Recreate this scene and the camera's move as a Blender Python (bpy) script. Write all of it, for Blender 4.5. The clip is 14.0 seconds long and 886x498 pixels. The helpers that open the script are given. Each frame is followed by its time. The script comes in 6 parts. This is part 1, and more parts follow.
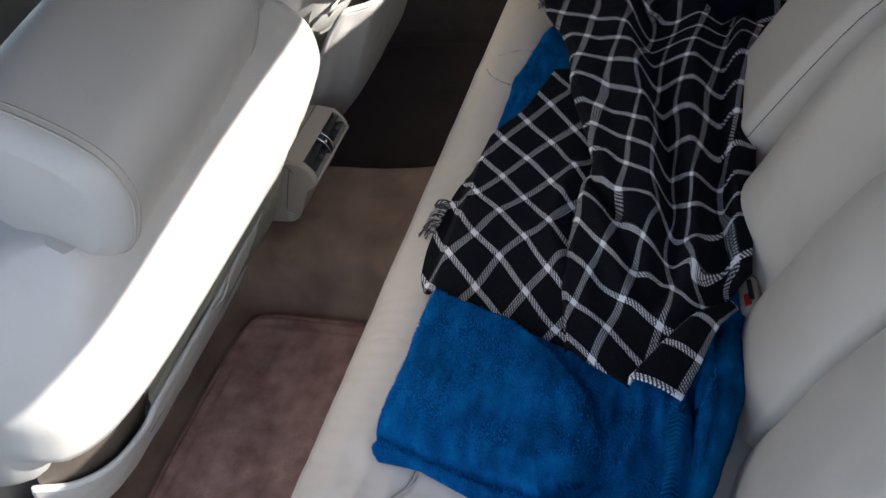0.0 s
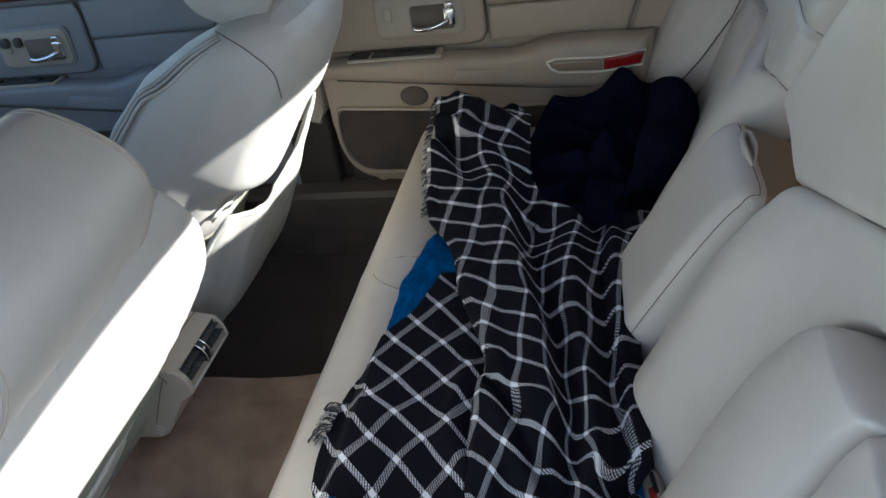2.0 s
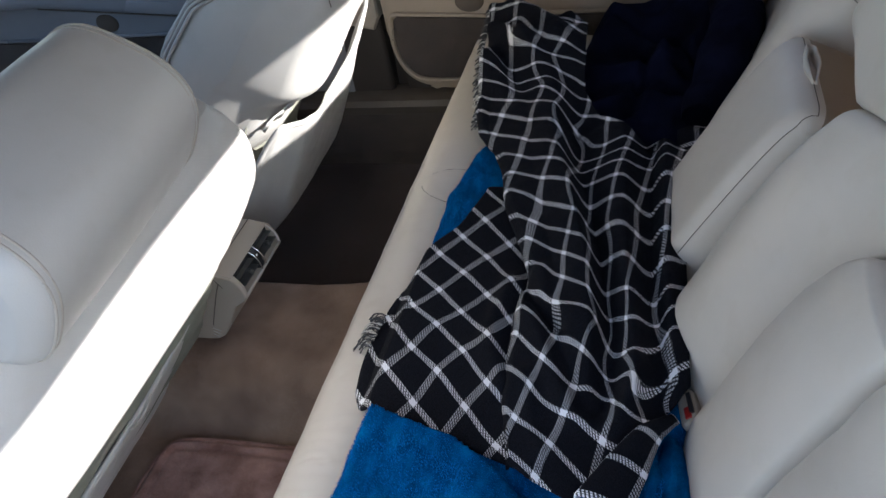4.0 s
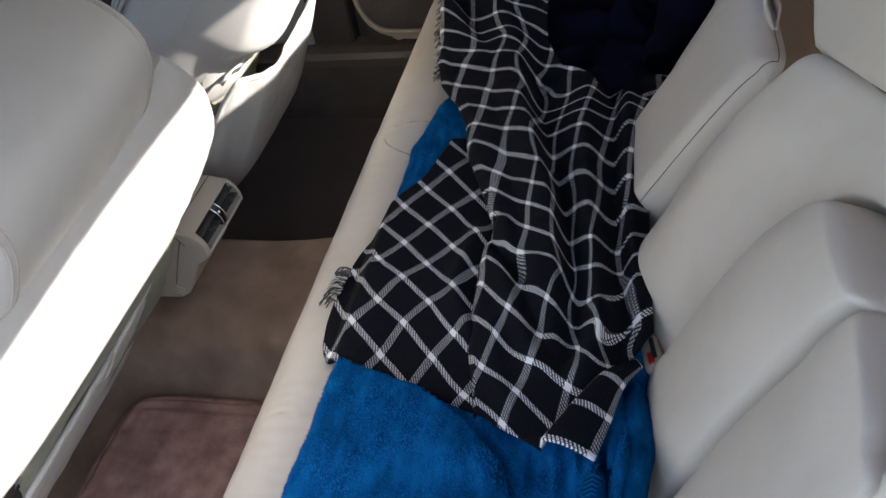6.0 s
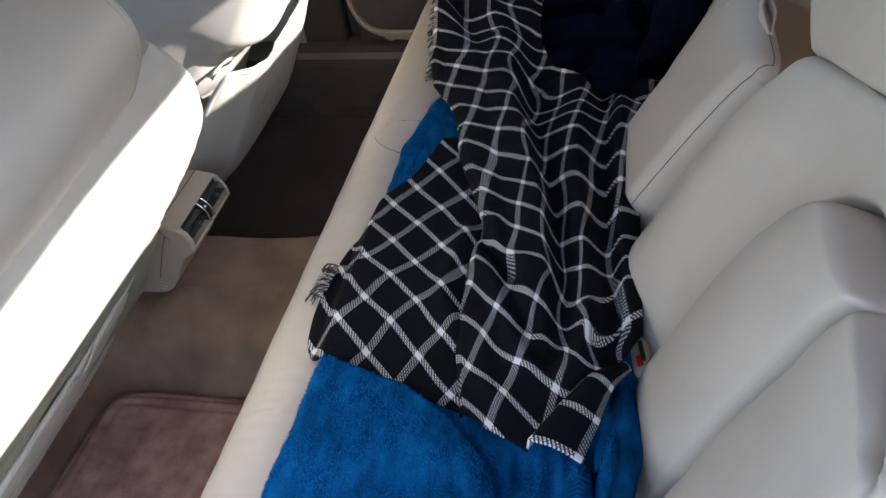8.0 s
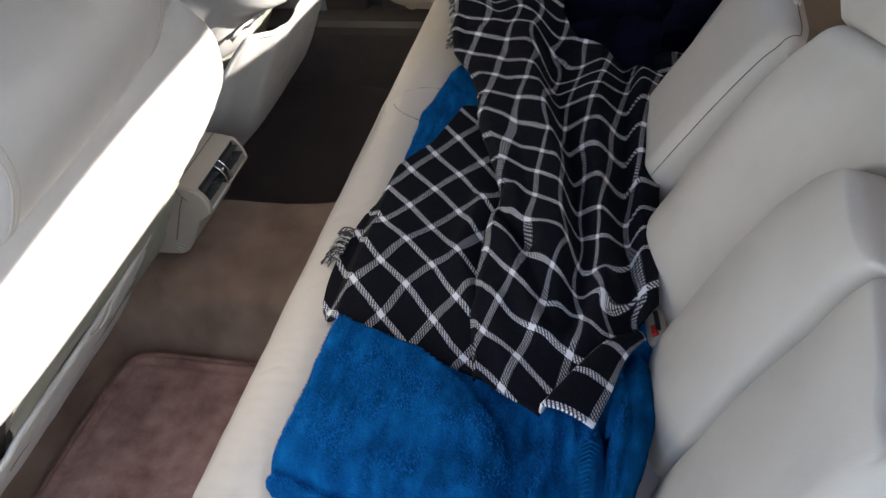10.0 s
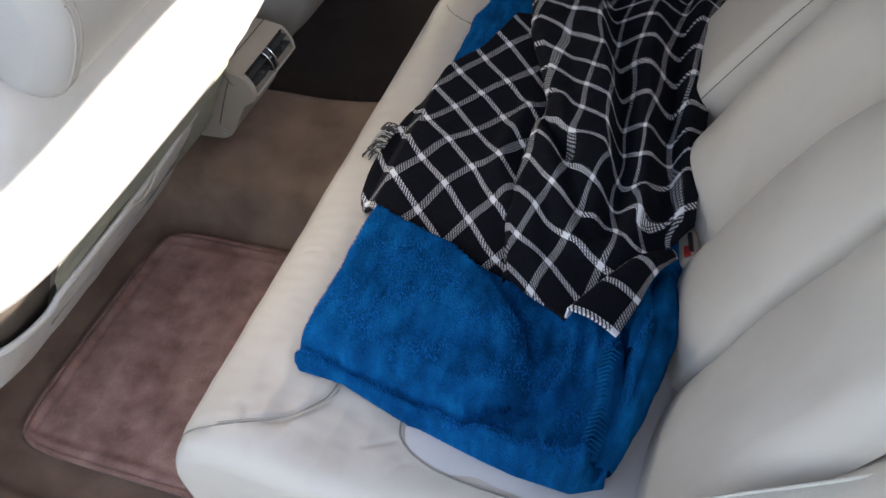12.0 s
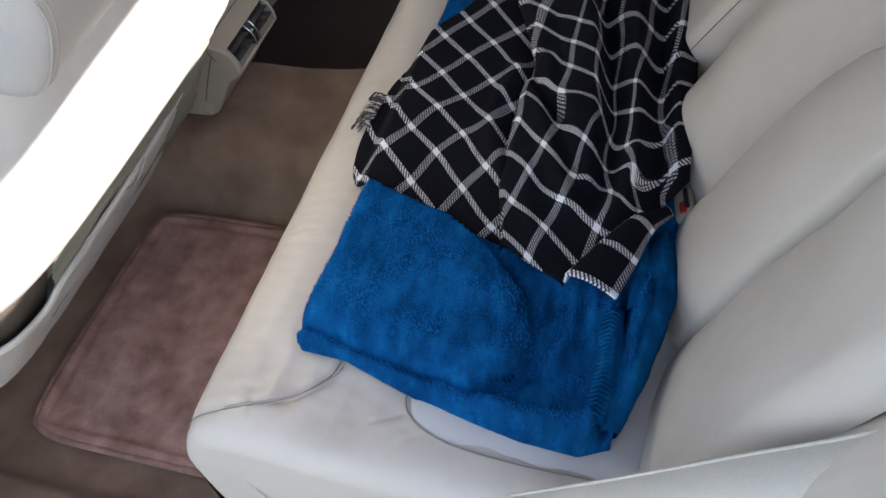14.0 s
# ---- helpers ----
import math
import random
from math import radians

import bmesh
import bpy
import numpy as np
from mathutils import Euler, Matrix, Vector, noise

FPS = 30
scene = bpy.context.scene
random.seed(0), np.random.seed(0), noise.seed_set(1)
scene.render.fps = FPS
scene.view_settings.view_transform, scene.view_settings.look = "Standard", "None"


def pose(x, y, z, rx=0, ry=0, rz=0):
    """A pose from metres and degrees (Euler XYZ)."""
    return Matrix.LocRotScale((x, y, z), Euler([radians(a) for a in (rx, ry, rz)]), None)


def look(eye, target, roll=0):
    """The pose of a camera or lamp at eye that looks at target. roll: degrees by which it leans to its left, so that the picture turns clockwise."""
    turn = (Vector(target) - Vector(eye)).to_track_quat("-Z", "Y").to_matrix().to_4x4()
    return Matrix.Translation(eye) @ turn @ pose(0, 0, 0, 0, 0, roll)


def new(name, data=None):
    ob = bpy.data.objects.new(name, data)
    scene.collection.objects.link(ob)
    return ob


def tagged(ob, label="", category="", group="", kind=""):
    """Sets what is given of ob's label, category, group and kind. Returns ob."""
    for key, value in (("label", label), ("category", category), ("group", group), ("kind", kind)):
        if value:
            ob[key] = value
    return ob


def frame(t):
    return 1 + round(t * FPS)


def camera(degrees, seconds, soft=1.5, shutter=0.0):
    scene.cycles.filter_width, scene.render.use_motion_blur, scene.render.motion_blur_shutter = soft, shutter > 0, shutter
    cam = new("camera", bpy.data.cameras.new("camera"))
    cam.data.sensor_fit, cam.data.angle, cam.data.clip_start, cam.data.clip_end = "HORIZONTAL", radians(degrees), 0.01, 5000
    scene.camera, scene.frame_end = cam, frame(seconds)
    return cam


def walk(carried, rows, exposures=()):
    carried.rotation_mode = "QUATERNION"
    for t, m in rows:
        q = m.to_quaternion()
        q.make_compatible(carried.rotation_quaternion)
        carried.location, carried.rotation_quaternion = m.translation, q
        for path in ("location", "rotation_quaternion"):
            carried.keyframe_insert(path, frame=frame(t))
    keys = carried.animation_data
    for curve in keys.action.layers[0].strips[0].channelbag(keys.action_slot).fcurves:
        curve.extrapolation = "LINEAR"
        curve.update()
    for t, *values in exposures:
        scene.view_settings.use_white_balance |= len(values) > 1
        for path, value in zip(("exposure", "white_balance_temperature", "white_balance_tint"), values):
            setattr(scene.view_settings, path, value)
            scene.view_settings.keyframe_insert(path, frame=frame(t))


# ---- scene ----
cam = camera(57.19, 14.0)
# seconds, eye (x to the rear of the car, y to the far side, z up), Euler angles
PATH = [
    (0.00, 0.4457, -0.1989, 1.1014, 43.60, 12.70, 17.15),
    (0.20, 0.4303, -0.2106, 1.0926, 48.90, 11.24, 12.14),
    (0.50, 0.4363, -0.1973, 1.0996, 49.24, 13.19, 10.06),
    (0.80, 0.4334, -0.1848, 1.1057, 55.98, 13.65, 7.92),
    (1.00, 0.4188, -0.1950, 1.1114, 61.77, 11.59, 8.32),
    (1.20, 0.4158, -0.2003, 1.0960, 65.08, 9.64, 7.38),
    (1.50, 0.4145, -0.2024, 1.0857, 64.12, 8.81, 7.05),
    (2.00, 0.4070, -0.2118, 1.0712, 57.82, 7.48, 9.22),
    (2.50, 0.4065, -0.2160, 1.0815, 57.23, 8.10, 11.99),
    (3.00, 0.4149, -0.1890, 1.0752, 54.67, 8.42, 11.46),
    (3.50, 0.4252, -0.2022, 1.0830, 52.76, 8.88, 13.67),
    (6.00, 0.4264, -0.2039, 1.0769, 48.20, 8.16, 10.77),
    (6.50, 0.4292, -0.2084, 1.0757, 46.64, 8.25, 12.88),
    (7.00, 0.4367, -0.2010, 1.0728, 50.28, 8.32, 9.86),
    (7.50, 0.4288, -0.1980, 1.0616, 50.16, 7.24, 10.15),
    (8.00, 0.4210, -0.2039, 1.0605, 48.77, 6.57, 10.91),
    (10.50, 0.4152, -0.2242, 1.0466, 46.70, 5.48, 14.08),
    (11.00, 0.4136, -0.2412, 1.0504, 45.28, 5.16, 16.93),
    (11.50, 0.4240, -0.2362, 1.0553, 44.31, 6.52, 17.48),
    (12.00, 0.4111, -0.2439, 1.0356, 42.53, 3.41, 17.94),
    (12.50, 0.4046, -0.2303, 1.0289, 41.82, 2.56, 16.33),
    (13.00, 0.4042, -0.2360, 1.0267, 42.79, 2.93, 15.68),
    (13.50, 0.4140, -0.2415, 1.0394, 42.41, 4.54, 15.91),
    (14.00, 0.4092, -0.2290, 1.0454, 39.13, 5.49, 15.27),
]
walk(cam, [(t, pose(x, y, z, rx, ry, rz)) for t, x, y, z, rx, ry, rz in PATH],
     [(0.0, 1.95, 6600, 13), (0.5, 2.01, 6500, 10), (0.9, 2.21, 6450, 8), (1.5, 2.28, 6400, 7), (2.5, 2.28, 6200, 8), (3.7, 2.33, 6300, 11), (6.0, 2.36, 6720, 13), (7.5, 2.4, 6740, 13), (12.5, 2.42, 6860, 13), (14.0, 2.4, 6900, 13)])

# ---- light ----
SUN_EL, SUN_AZ = 28.5, -2.0      # degrees above the horizon; swing from the car's axis towards the far side
world = bpy.data.worlds.new("world")
scene.world = world
world.use_nodes = True
wn = world.node_tree
sky = wn.nodes.new("ShaderNodeTexSky")
sky.sky_type = "NISHITA"
sky.sun_disc = False
sky.sun_elevation = radians(SUN_EL)
sky.sun_rotation = radians(90 + SUN_AZ)
bg = wn.nodes["Background"]
bg.inputs["Strength"].default_value = 0.08
wn.links.new(sky.outputs[0], bg.inputs[0])
sun = new("sun", bpy.data.lights.new("sun", "SUN"))
sun.data.energy = 5.0
sun.data.angle = radians(0.5)
sun.data.color = (1.0, 0.965, 0.90)
SUN_WAY = Vector((-math.cos(radians(SUN_EL)) * math.cos(radians(SUN_AZ)), math.cos(radians(SUN_EL)) * math.sin(radians(SUN_AZ)), -math.sin(radians(SUN_EL))))
sun.matrix_world = look((3, -0.4, 2.5), Vector((3, -0.4, 2.5)) + SUN_WAY)
# added area lamp that fills in daylight at the open door
lamp = new("door_fill", bpy.data.lights.new("door_fill", "AREA"))
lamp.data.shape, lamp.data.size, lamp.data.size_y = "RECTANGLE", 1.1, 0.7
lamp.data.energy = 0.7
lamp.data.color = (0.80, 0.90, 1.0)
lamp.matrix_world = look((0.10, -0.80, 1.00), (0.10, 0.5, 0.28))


# ---- materials ----
def mat(name, color, rough=0.5, metal=0.0, coords="Object"):
    m = bpy.data.materials.new(name)
    m.use_nodes = True
    b = m.node_tree.nodes["Principled BSDF"]
    b.inputs["Base Color"].default_value = (*color, 1)
    b.inputs["Roughness"].default_value = rough
    b.inputs["Metallic"].default_value = metal
    return m


def nodes_of(m):
    return m.node_tree.nodes, m.node_tree.links, m.node_tree.nodes["Principled BSDF"]


def tex(m, kind, scale, detail=3.0, stretch=None):
    n, l, b = nodes_of(m)
    t = n.new("ShaderNodeTexNoise" if kind == "noise" else "ShaderNodeTexVoronoi")
    t.inputs["Scale"].default_value = scale
    if kind == "noise":
        t.inputs["Detail"].default_value = detail
    c = n.new("ShaderNodeTexCoord")
    if stretch:
        mp = n.new("ShaderNodeMapping")
        mp.inputs["Scale"].default_value = stretch
        l.new(c.outputs["Object"], mp.inputs[0])
        l.new(mp.outputs[0], t.inputs["Vector"])
    else:
        l.new(c.outputs["Object"], t.inputs["Vector"])
    return t


def ramp(m, out, stops):
    n, l, b = nodes_of(m)
    r = n.new("ShaderNodeValToRGB")
    e = r.color_ramp.elements
    while len(e) < len(stops):
        e.new(0.5)
    for k, (p, c) in zip(e, stops):
        k.position, k.color = p, (*c, 1)
    l.new(out, r.inputs[0])
    return r


def mixc(m, fac, a, b_, mode="MIX"):
    n, l, b = nodes_of(m)
    x = n.new("ShaderNodeMix")
    x.data_type, x.blend_type = "RGBA", mode
    for v, k in ((fac, 0), (a, 6), (b_, 7)):
        if isinstance(v, (int, float)):
            x.inputs[k].default_value = v
        elif isinstance(v, tuple):
            x.inputs[k].default_value = (*v, 1)
        else:
            l.new(v, x.inputs[k])
    return x.outputs[2]


def bump(m, outs, dist=0.001):
    """outs: (socket, strength) pairs, chained."""
    n, l, b = nodes_of(m)
    last = None
    for o, s in outs:
        k = n.new("ShaderNodeBump")
        k.inputs["Strength"].default_value = s
        k.inputs["Distance"].default_value = dist
        l.new(o, k.inputs["Height"])
        if last:
            l.new(last.outputs[0], k.inputs["Normal"])
        last = k
    l.new(last.outputs[0], b.inputs["Normal"])


def leather(name, color, rough=0.45, dirt=0.07):
    m = mat(name, color, rough)
    n, l, b = nodes_of(m)
    big = tex(m, "noise", 5.0, 5.0)
    r1 = ramp(m, big.outputs[0], [(0.3, tuple(c * (1 - dirt) for c in color)), (0.65, color)])
    mid = tex(m, "noise", 26.0, 4.0)
    r2 = ramp(m, mid.outputs[0], [(0.34, (0.86, 0.83, 0.79)), (0.46, (1, 1, 1))])
    l.new(mixc(m, 0.22, r1.outputs[0], r2.outputs[0], "MULTIPLY"), b.inputs["Base Color"])
    rr = ramp(m, mid.outputs[0], [(0.3, (rough - 0.08,) * 3), (0.7, (rough + 0.1,) * 3)])
    l.new(rr.outputs[0], b.inputs["Roughness"])
    grain = tex(m, "voronoi", 650.0)
    wr = tex(m, "noise", 40.0, 6.0, (1, 1, 1))
    fine = tex(m, "noise", 150.0, 5.0, (1.6, 0.6, 1.0))
    bump(m, [(grain.outputs[0], 0.05), (wr.outputs[0], 0.12), (fine.outputs[0], 0.08)], 0.0014)
    return m


def carpet(name, dark, light, scale=900.0, patch=9.0):
    m = mat(name, dark, 0.95)
    n, l, b = nodes_of(m)
    t1, t2 = tex(m, "noise", scale, 2.0), tex(m, "noise", patch, 6.0)
    r = ramp(m, t2.outputs[0], [(0.3, dark), (0.7, light)])
    f = ramp(m, t1.outputs[0], [(0.25, (0.5,) * 3), (0.75, (1.25,) * 3)])
    l.new(mixc(m, 0.7, r.outputs[0], f.outputs[0], "MULTIPLY"), b.inputs["Base Color"])
    b.inputs["Sheen Weight"].default_value = 0.25
    bump(m, [(t1.outputs[0], 0.8), (t2.outputs[0], 0.4)], 0.004)
    return m


M_LEATHER = leather("beige_leather", (0.585, 0.532, 0.472), 0.40)
# same leather; cool sky light up front is put into this greyer colour
M_LEATHER_F = leather("sky_tinted_leather", (0.412, 0.404, 0.390), 0.40)
M_INSERT = leather("pale_leather", (0.56, 0.54, 0.54), 0.40)
M_PLASTIC = leather("beige_plastic", (0.42, 0.37, 0.305), 0.5, 0.08)
M_VINYL = leather("door_vinyl", (0.40, 0.325, 0.25), 0.48, 0.1)
# same vinyl; bluish sky light on the front door is put into this colour
M_VINYL_F = leather("sky_tinted_door_vinyl", (0.27, 0.28, 0.30), 0.45, 0.1)
M_CARPET = carpet("brown_carpet", (0.250, 0.150, 0.100), (0.470, 0.312, 0.218), 900.0, 13.0)
M_MAT = carpet("rose_mat", (0.33, 0.165, 0.128), (0.66, 0.385, 0.315), 700.0, 26.0)
# the far footwell's shade is put into this mat's dark colour
M_MAT_D = carpet("shaded_brown_mat", (0.030, 0.017, 0.015), (0.055, 0.034, 0.030), 700.0, 12.0)
M_CHROME = mat("chrome", (0.8, 0.8, 0.8), 0.12, 1.0)
M_BLACK = mat("black_plastic", (0.02, 0.02, 0.022), 0.4)
M_DARK = mat("vent_shade", (0.015, 0.013, 0.012), 0.9)
M_RED = mat("red_lens", (0.22, 0.010, 0.010), 0.12)
M_CLEAR = mat("clear_lens", (0.27, 0.21, 0.15), 0.12)
M_BUTTON = mat("red_button", (0.38, 0.02, 0.015), 0.35)
M_FOAM = carpet("yellow_foam", (0.42, 0.37, 0.19), (0.66, 0.60, 0.36), 300.0, 40.0)
M_PALE_RIM = mat("pale_rim", (0.55, 0.53, 0.49), 0.3)
M_GREY = mat("grey_plastic", (0.06, 0.063, 0.064), 0.35)
M_THREAD = mat("stitching", (0.38, 0.35, 0.31), 0.8)
M_CREASE = mat("crease_shade_line", (0.20, 0.175, 0.15), 0.9)
M_SEAM = mat("seam_line", (0.13, 0.113, 0.097), 0.9)
M_FOLD = mat("leather_seam", (0.27, 0.245, 0.215), 0.8)
# darker copy of the brown carpet: the far side's shade is in its colour
M_CARPET_SHADED = carpet("sill_carpet", (0.040, 0.027, 0.021), (0.080, 0.056, 0.042), 900.0, 16.0)
M_LINING = leather("pocket_lining_cloth", (0.20, 0.20, 0.165), 0.8, 0.2)
# far footwell shade is put into these two dark browns
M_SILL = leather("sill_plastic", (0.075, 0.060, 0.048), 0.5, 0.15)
M_FOOT_SHADE = mat("footwell_shade_brown", (0.034, 0.026, 0.021), 0.7)
M_BODY = mat("car_body", (0.35, 0.33, 0.30), 0.4)
M_LINER = mat("headliner", (0.36, 0.28, 0.255), 0.95)
n, l, b = nodes_of(M_LINER)
_h1, _h2 = tex(M_LINER, "noise", 1600.0, 2.0), tex(M_LINER, "noise", 7.0, 4.0)
_hc = ramp(M_LINER, _h2.outputs[0], [(0.3, (0.23, 0.178, 0.168)), (0.7, (0.30, 0.24, 0.225))])
_hf = ramp(M_LINER, _h1.outputs[0], [(0.3, (0.85,) * 3), (0.7, (1.1,) * 3)])
l.new(mixc(M_LINER, 0.8, _hc.outputs[0], _hf.outputs[0], "MULTIPLY"), b.inputs["Base Color"])
bump(M_LINER, [(_h1.outputs[0], 0.35)], 0.001)
M_WEB = mat("belt_webbing", (0.55, 0.50, 0.43), 0.7)
n, l, b = nodes_of(M_WEB)
_w = tex(M_WEB, "noise", 2500.0, 1.0, (1, 0.3, 1))
l.new(ramp(M_WEB, _w.outputs[0], [(0.3, (0.60, 0.56, 0.49)), (0.7, (0.72, 0.68, 0.60))]).outputs[0], b.inputs["Base Color"])
bump(M_WEB, [(_w.outputs[0], 0.6)], 0.001)

M_WOOD = mat("burl_wood", (0.12, 0.03, 0.015), 0.12)
n, l, b = nodes_of(M_WOOD)
_g = tex(M_WOOD, "noise", 9.0, 8.0, (1, 1, 4))
_g.inputs["Distortion"].default_value = 1.5
l.new(ramp(M_WOOD, _g.outputs[0], [(0.32, (0.045, 0.010, 0.006)), (0.5, (0.135, 0.028, 0.014)), (0.7, (0.24, 0.058, 0.026))]).outputs[0], b.inputs["Base Color"])
b.inputs["Coat Weight"].default_value = 0.8
b.inputs["Coat Roughness"].default_value = 0.05

M_GLASS = mat("window_glass", (0.9, 0.95, 0.93), 0.0)
b = M_GLASS.node_tree.nodes["Principled BSDF"]
b.inputs["Transmission Weight"].default_value = 1.0
b.inputs["IOR"].default_value = 1.02

# fleece
M_FLEECE = mat("blue_fleece", (0.002, 0.090, 0.335), 0.9)
n, l, b = nodes_of(M_FLEECE)
_f1, _f2, _f3 = tex(M_FLEECE, "noise", 420.0, 3.0), tex(M_FLEECE, "noise", 30.0, 6.0, (2.2, 0.9, 1.0)), tex(M_FLEECE, "noise", 1300.0, 1.0)
_c = ramp(M_FLEECE, _f2.outputs[0], [(0.25, (0.0003, 0.040, 0.124)), (0.5, (0.0003, 0.075, 0.218)), (0.75, (0.0004, 0.142, 0.365))])
_d = ramp(M_FLEECE, _f1.outputs[0], [(0.3, (0.78,) * 3), (0.7, (1.15,) * 3)])
l.new(mixc(M_FLEECE, 0.6, _c.outputs[0], _d.outputs[0], "MULTIPLY"), b.inputs["Base Color"])
b.inputs["Sheen Weight"].default_value = 0.0
b.inputs["Sheen Tint"].default_value = (0.15, 0.6, 1.0, 1)
bump(M_FLEECE, [(_f2.outputs[0], 0.9), (_f1.outputs[0], 0.3), (_f3.outputs[0], 0.2)], 0.004)

# brighter than the fleece: highlights on the fuzz are painted in
M_FUZZ = mat("blue_fuzz_highlight", (0.003, 0.150, 0.46), 0.8)
M_NAVY = mat("navy_fleece", (0.006, 0.007, 0.028), 0.95)
n, l, b = nodes_of(M_NAVY)
_f1, _f2 = tex(M_NAVY, "noise", 700.0, 2.0), tex(M_NAVY, "noise", 14.0, 4.0)
l.new(ramp(M_NAVY, _f2.outputs[0], [(0.3, (0.0022, 0.0026, 0.008)), (0.7, (0.0060, 0.0075, 0.024))]).outputs[0], b.inputs["Base Color"])
_f4 = tex(M_NAVY, "noise", 60.0, 4.0)
bump(M_NAVY, [(_f4.outputs[0], 0.7), (_f1.outputs[0], 0.6)], 0.004)

# plaid: UV counts the checks of the weave
M_PLAID = mat("black_white_plaid", (0.01, 0.01, 0.014), 0.9)
n, l, b = nodes_of(M_PLAID)
_uv = n.new("ShaderNodeTexCoord")
_sp = n.new("ShaderNodeSeparateXYZ")
l.new(_uv.outputs["UV"], _sp.inputs[0])


def mth(op, a, c=None):
    k = n.new("ShaderNodeMath")
    k.operation = op
    for i, v in enumerate((a, c)):
        if v is None:
            continue
        if isinstance(v, (int, float)):
            k.inputs[i].default_value = v
        else:
            l.new(v, k.inputs[i])
    return k.outputs[0]


def band(out, width):
    d = mth("ABSOLUTE", mth("SUBTRACT", mth("FRACT", mth("ADD", out, 0.5)), 0.5))
    return mth("SUBTRACT", 1.0, mth("SMOOTH_MIN", 1.0, mth("MAXIMUM", mth("MULTIPLY", mth("SUBTRACT", d, width * 0.5), 60.0), 0.0)))


_nz = tex(M_PLAID, "noise", 30.0, 2.0)
_u0 = mth("ADD", _sp.outputs[0], mth("MULTIPLY", mth("SUBTRACT", _nz.outputs[0], 0.5), 0.05))
_v0 = mth("ADD", _sp.outputs[1], mth("MULTIPLY", mth("SUBTRACT", _nz.outputs[0], 0.5), 0.05))
_bu, _bv = band(_u0, 0.15), band(_v0, 0.14)


_wn = tex(M_PLAID, "noise", 420.0, 2.0)
_wj = mth("MULTIPLY", mth("SUBTRACT", _wn.outputs[0], 0.5), 2.6)


def weave(along, across):
    """Slanting dashes in three strands of a band."""
    dash = mth("GREATER_THAN", mth("SINE", mth("ADD", mth("MULTIPLY", along, 75.4), mth("ADD", mth("MULTIPLY", across, 55.0), _wj))), -0.1)
    strand = mth("GREATER_THAN", mth("SINE", mth("MULTIPLY", across, 125.0)), -0.62)
    return mth("MULTIPLY", dash, strand)


_su = mth("MULTIPLY", _bu, mth("ADD", mth("MULTIPLY", weave(_sp.outputs[1], _sp.outputs[0]), 0.50), 0.03))
_sv = mth("MULTIPLY", _bv, mth("ADD", mth("MULTIPLY", weave(_sp.outputs[0], _sp.outputs[1]), 0.85), 0.06))
_x = mth("MULTIPLY", mth("MULTIPLY", _bu, _bv), 0.85)
_w = mth("MINIMUM", mth("ADD", mth("MAXIMUM", _su, _sv), _x), 1.0)
_fz = tex(M_PLAID, "noise", 800.0, 2.0)
_base = ramp(M_PLAID, _fz.outputs[0], [(0.3, (0.0035, 0.0036, 0.0055)), (0.75, (0.012, 0.0125, 0.018))])
l.new(mixc(M_PLAID, _w, _base.outputs[0], (0.93, 0.93, 0.96)), b.inputs["Base Color"])
bump(M_PLAID, [(_fz.outputs[0], 0.5), (_w, 0.25)], 0.0015)
M_FRINGE = mat("fringe_yarn", (0.05, 0.05, 0.055), 0.9)
M_FRINGE_W = mat("white_fringe_yarn", (0.55, 0.53, 0.5), 0.9)

M_ASPHALT = carpet("asphalt", (0.075, 0.08, 0.088), (0.11, 0.116, 0.127), 60.0, 2.0)
M_ASPHALT.node_tree.nodes["Principled BSDF"].inputs["Sheen Weight"].default_value = 0.0
M_ASPHALT.node_tree.nodes["Principled BSDF"].inputs["Specular IOR Level"].default_value = 0.05
M_SOIL = carpet("leaf_litter_soil", (0.06, 0.045, 0.03), (0.14, 0.11, 0.08), 30.0, 3.0)
M_LEAF = mat("dry_leaf", (0.2, 0.14, 0.09), 0.8)
n, l, b = nodes_of(M_LEAF)
_gi = n.new("ShaderNodeNewGeometry")
l.new(ramp(M_LEAF, _gi.outputs["Random Per Island"], [(0.0, (0.010, 0.008, 0.006)), (0.5, (0.028, 0.023, 0.017)), (1.0, (0.075, 0.064, 0.052))]).outputs[0], b.inputs["Base Color"])


# ---- building helpers ----
def mesh(name, verts, faces, material, smooth=True, uvs=None):
    me = bpy.data.meshes.new(name)
    me.from_pydata([tuple(v) for v in verts], [], [tuple(f) for f in faces])
    me.materials.append(material)
    if smooth:
        me.polygons.foreach_set("use_smooth", [True] * len(me.polygons))
    if uvs is not None:
        lay = me.uv_layers.new(name="UVMap")
        idx = np.empty(len(me.loops), int)
        me.loops.foreach_get("vertex_index", idx)
        lay.data.foreach_set("uv", np.asarray(uvs, float)[idx].ravel())
    me.update()
    return me


def put(name, me, parent=None, label=""):
    ob = new(name, me)
    if parent:
        ob.parent = parent
    if label:
        ob["label"] = label
    return ob


def part(name, bm, material, parent, label="", smooth=True):
    me = bpy.data.meshes.new(name)
    bmesh.ops.recalc_face_normals(bm, faces=bm.faces)
    bm.to_mesh(me)
    bm.free()
    me.materials.append(material)
    if smooth:
        me.polygons.foreach_set("use_smooth", [True] * len(me.polygons))
    return put(name, me, parent, label)


def thing(name, label, category, group="", kind=""):
    return tagged(new(name), label, category, group, kind)


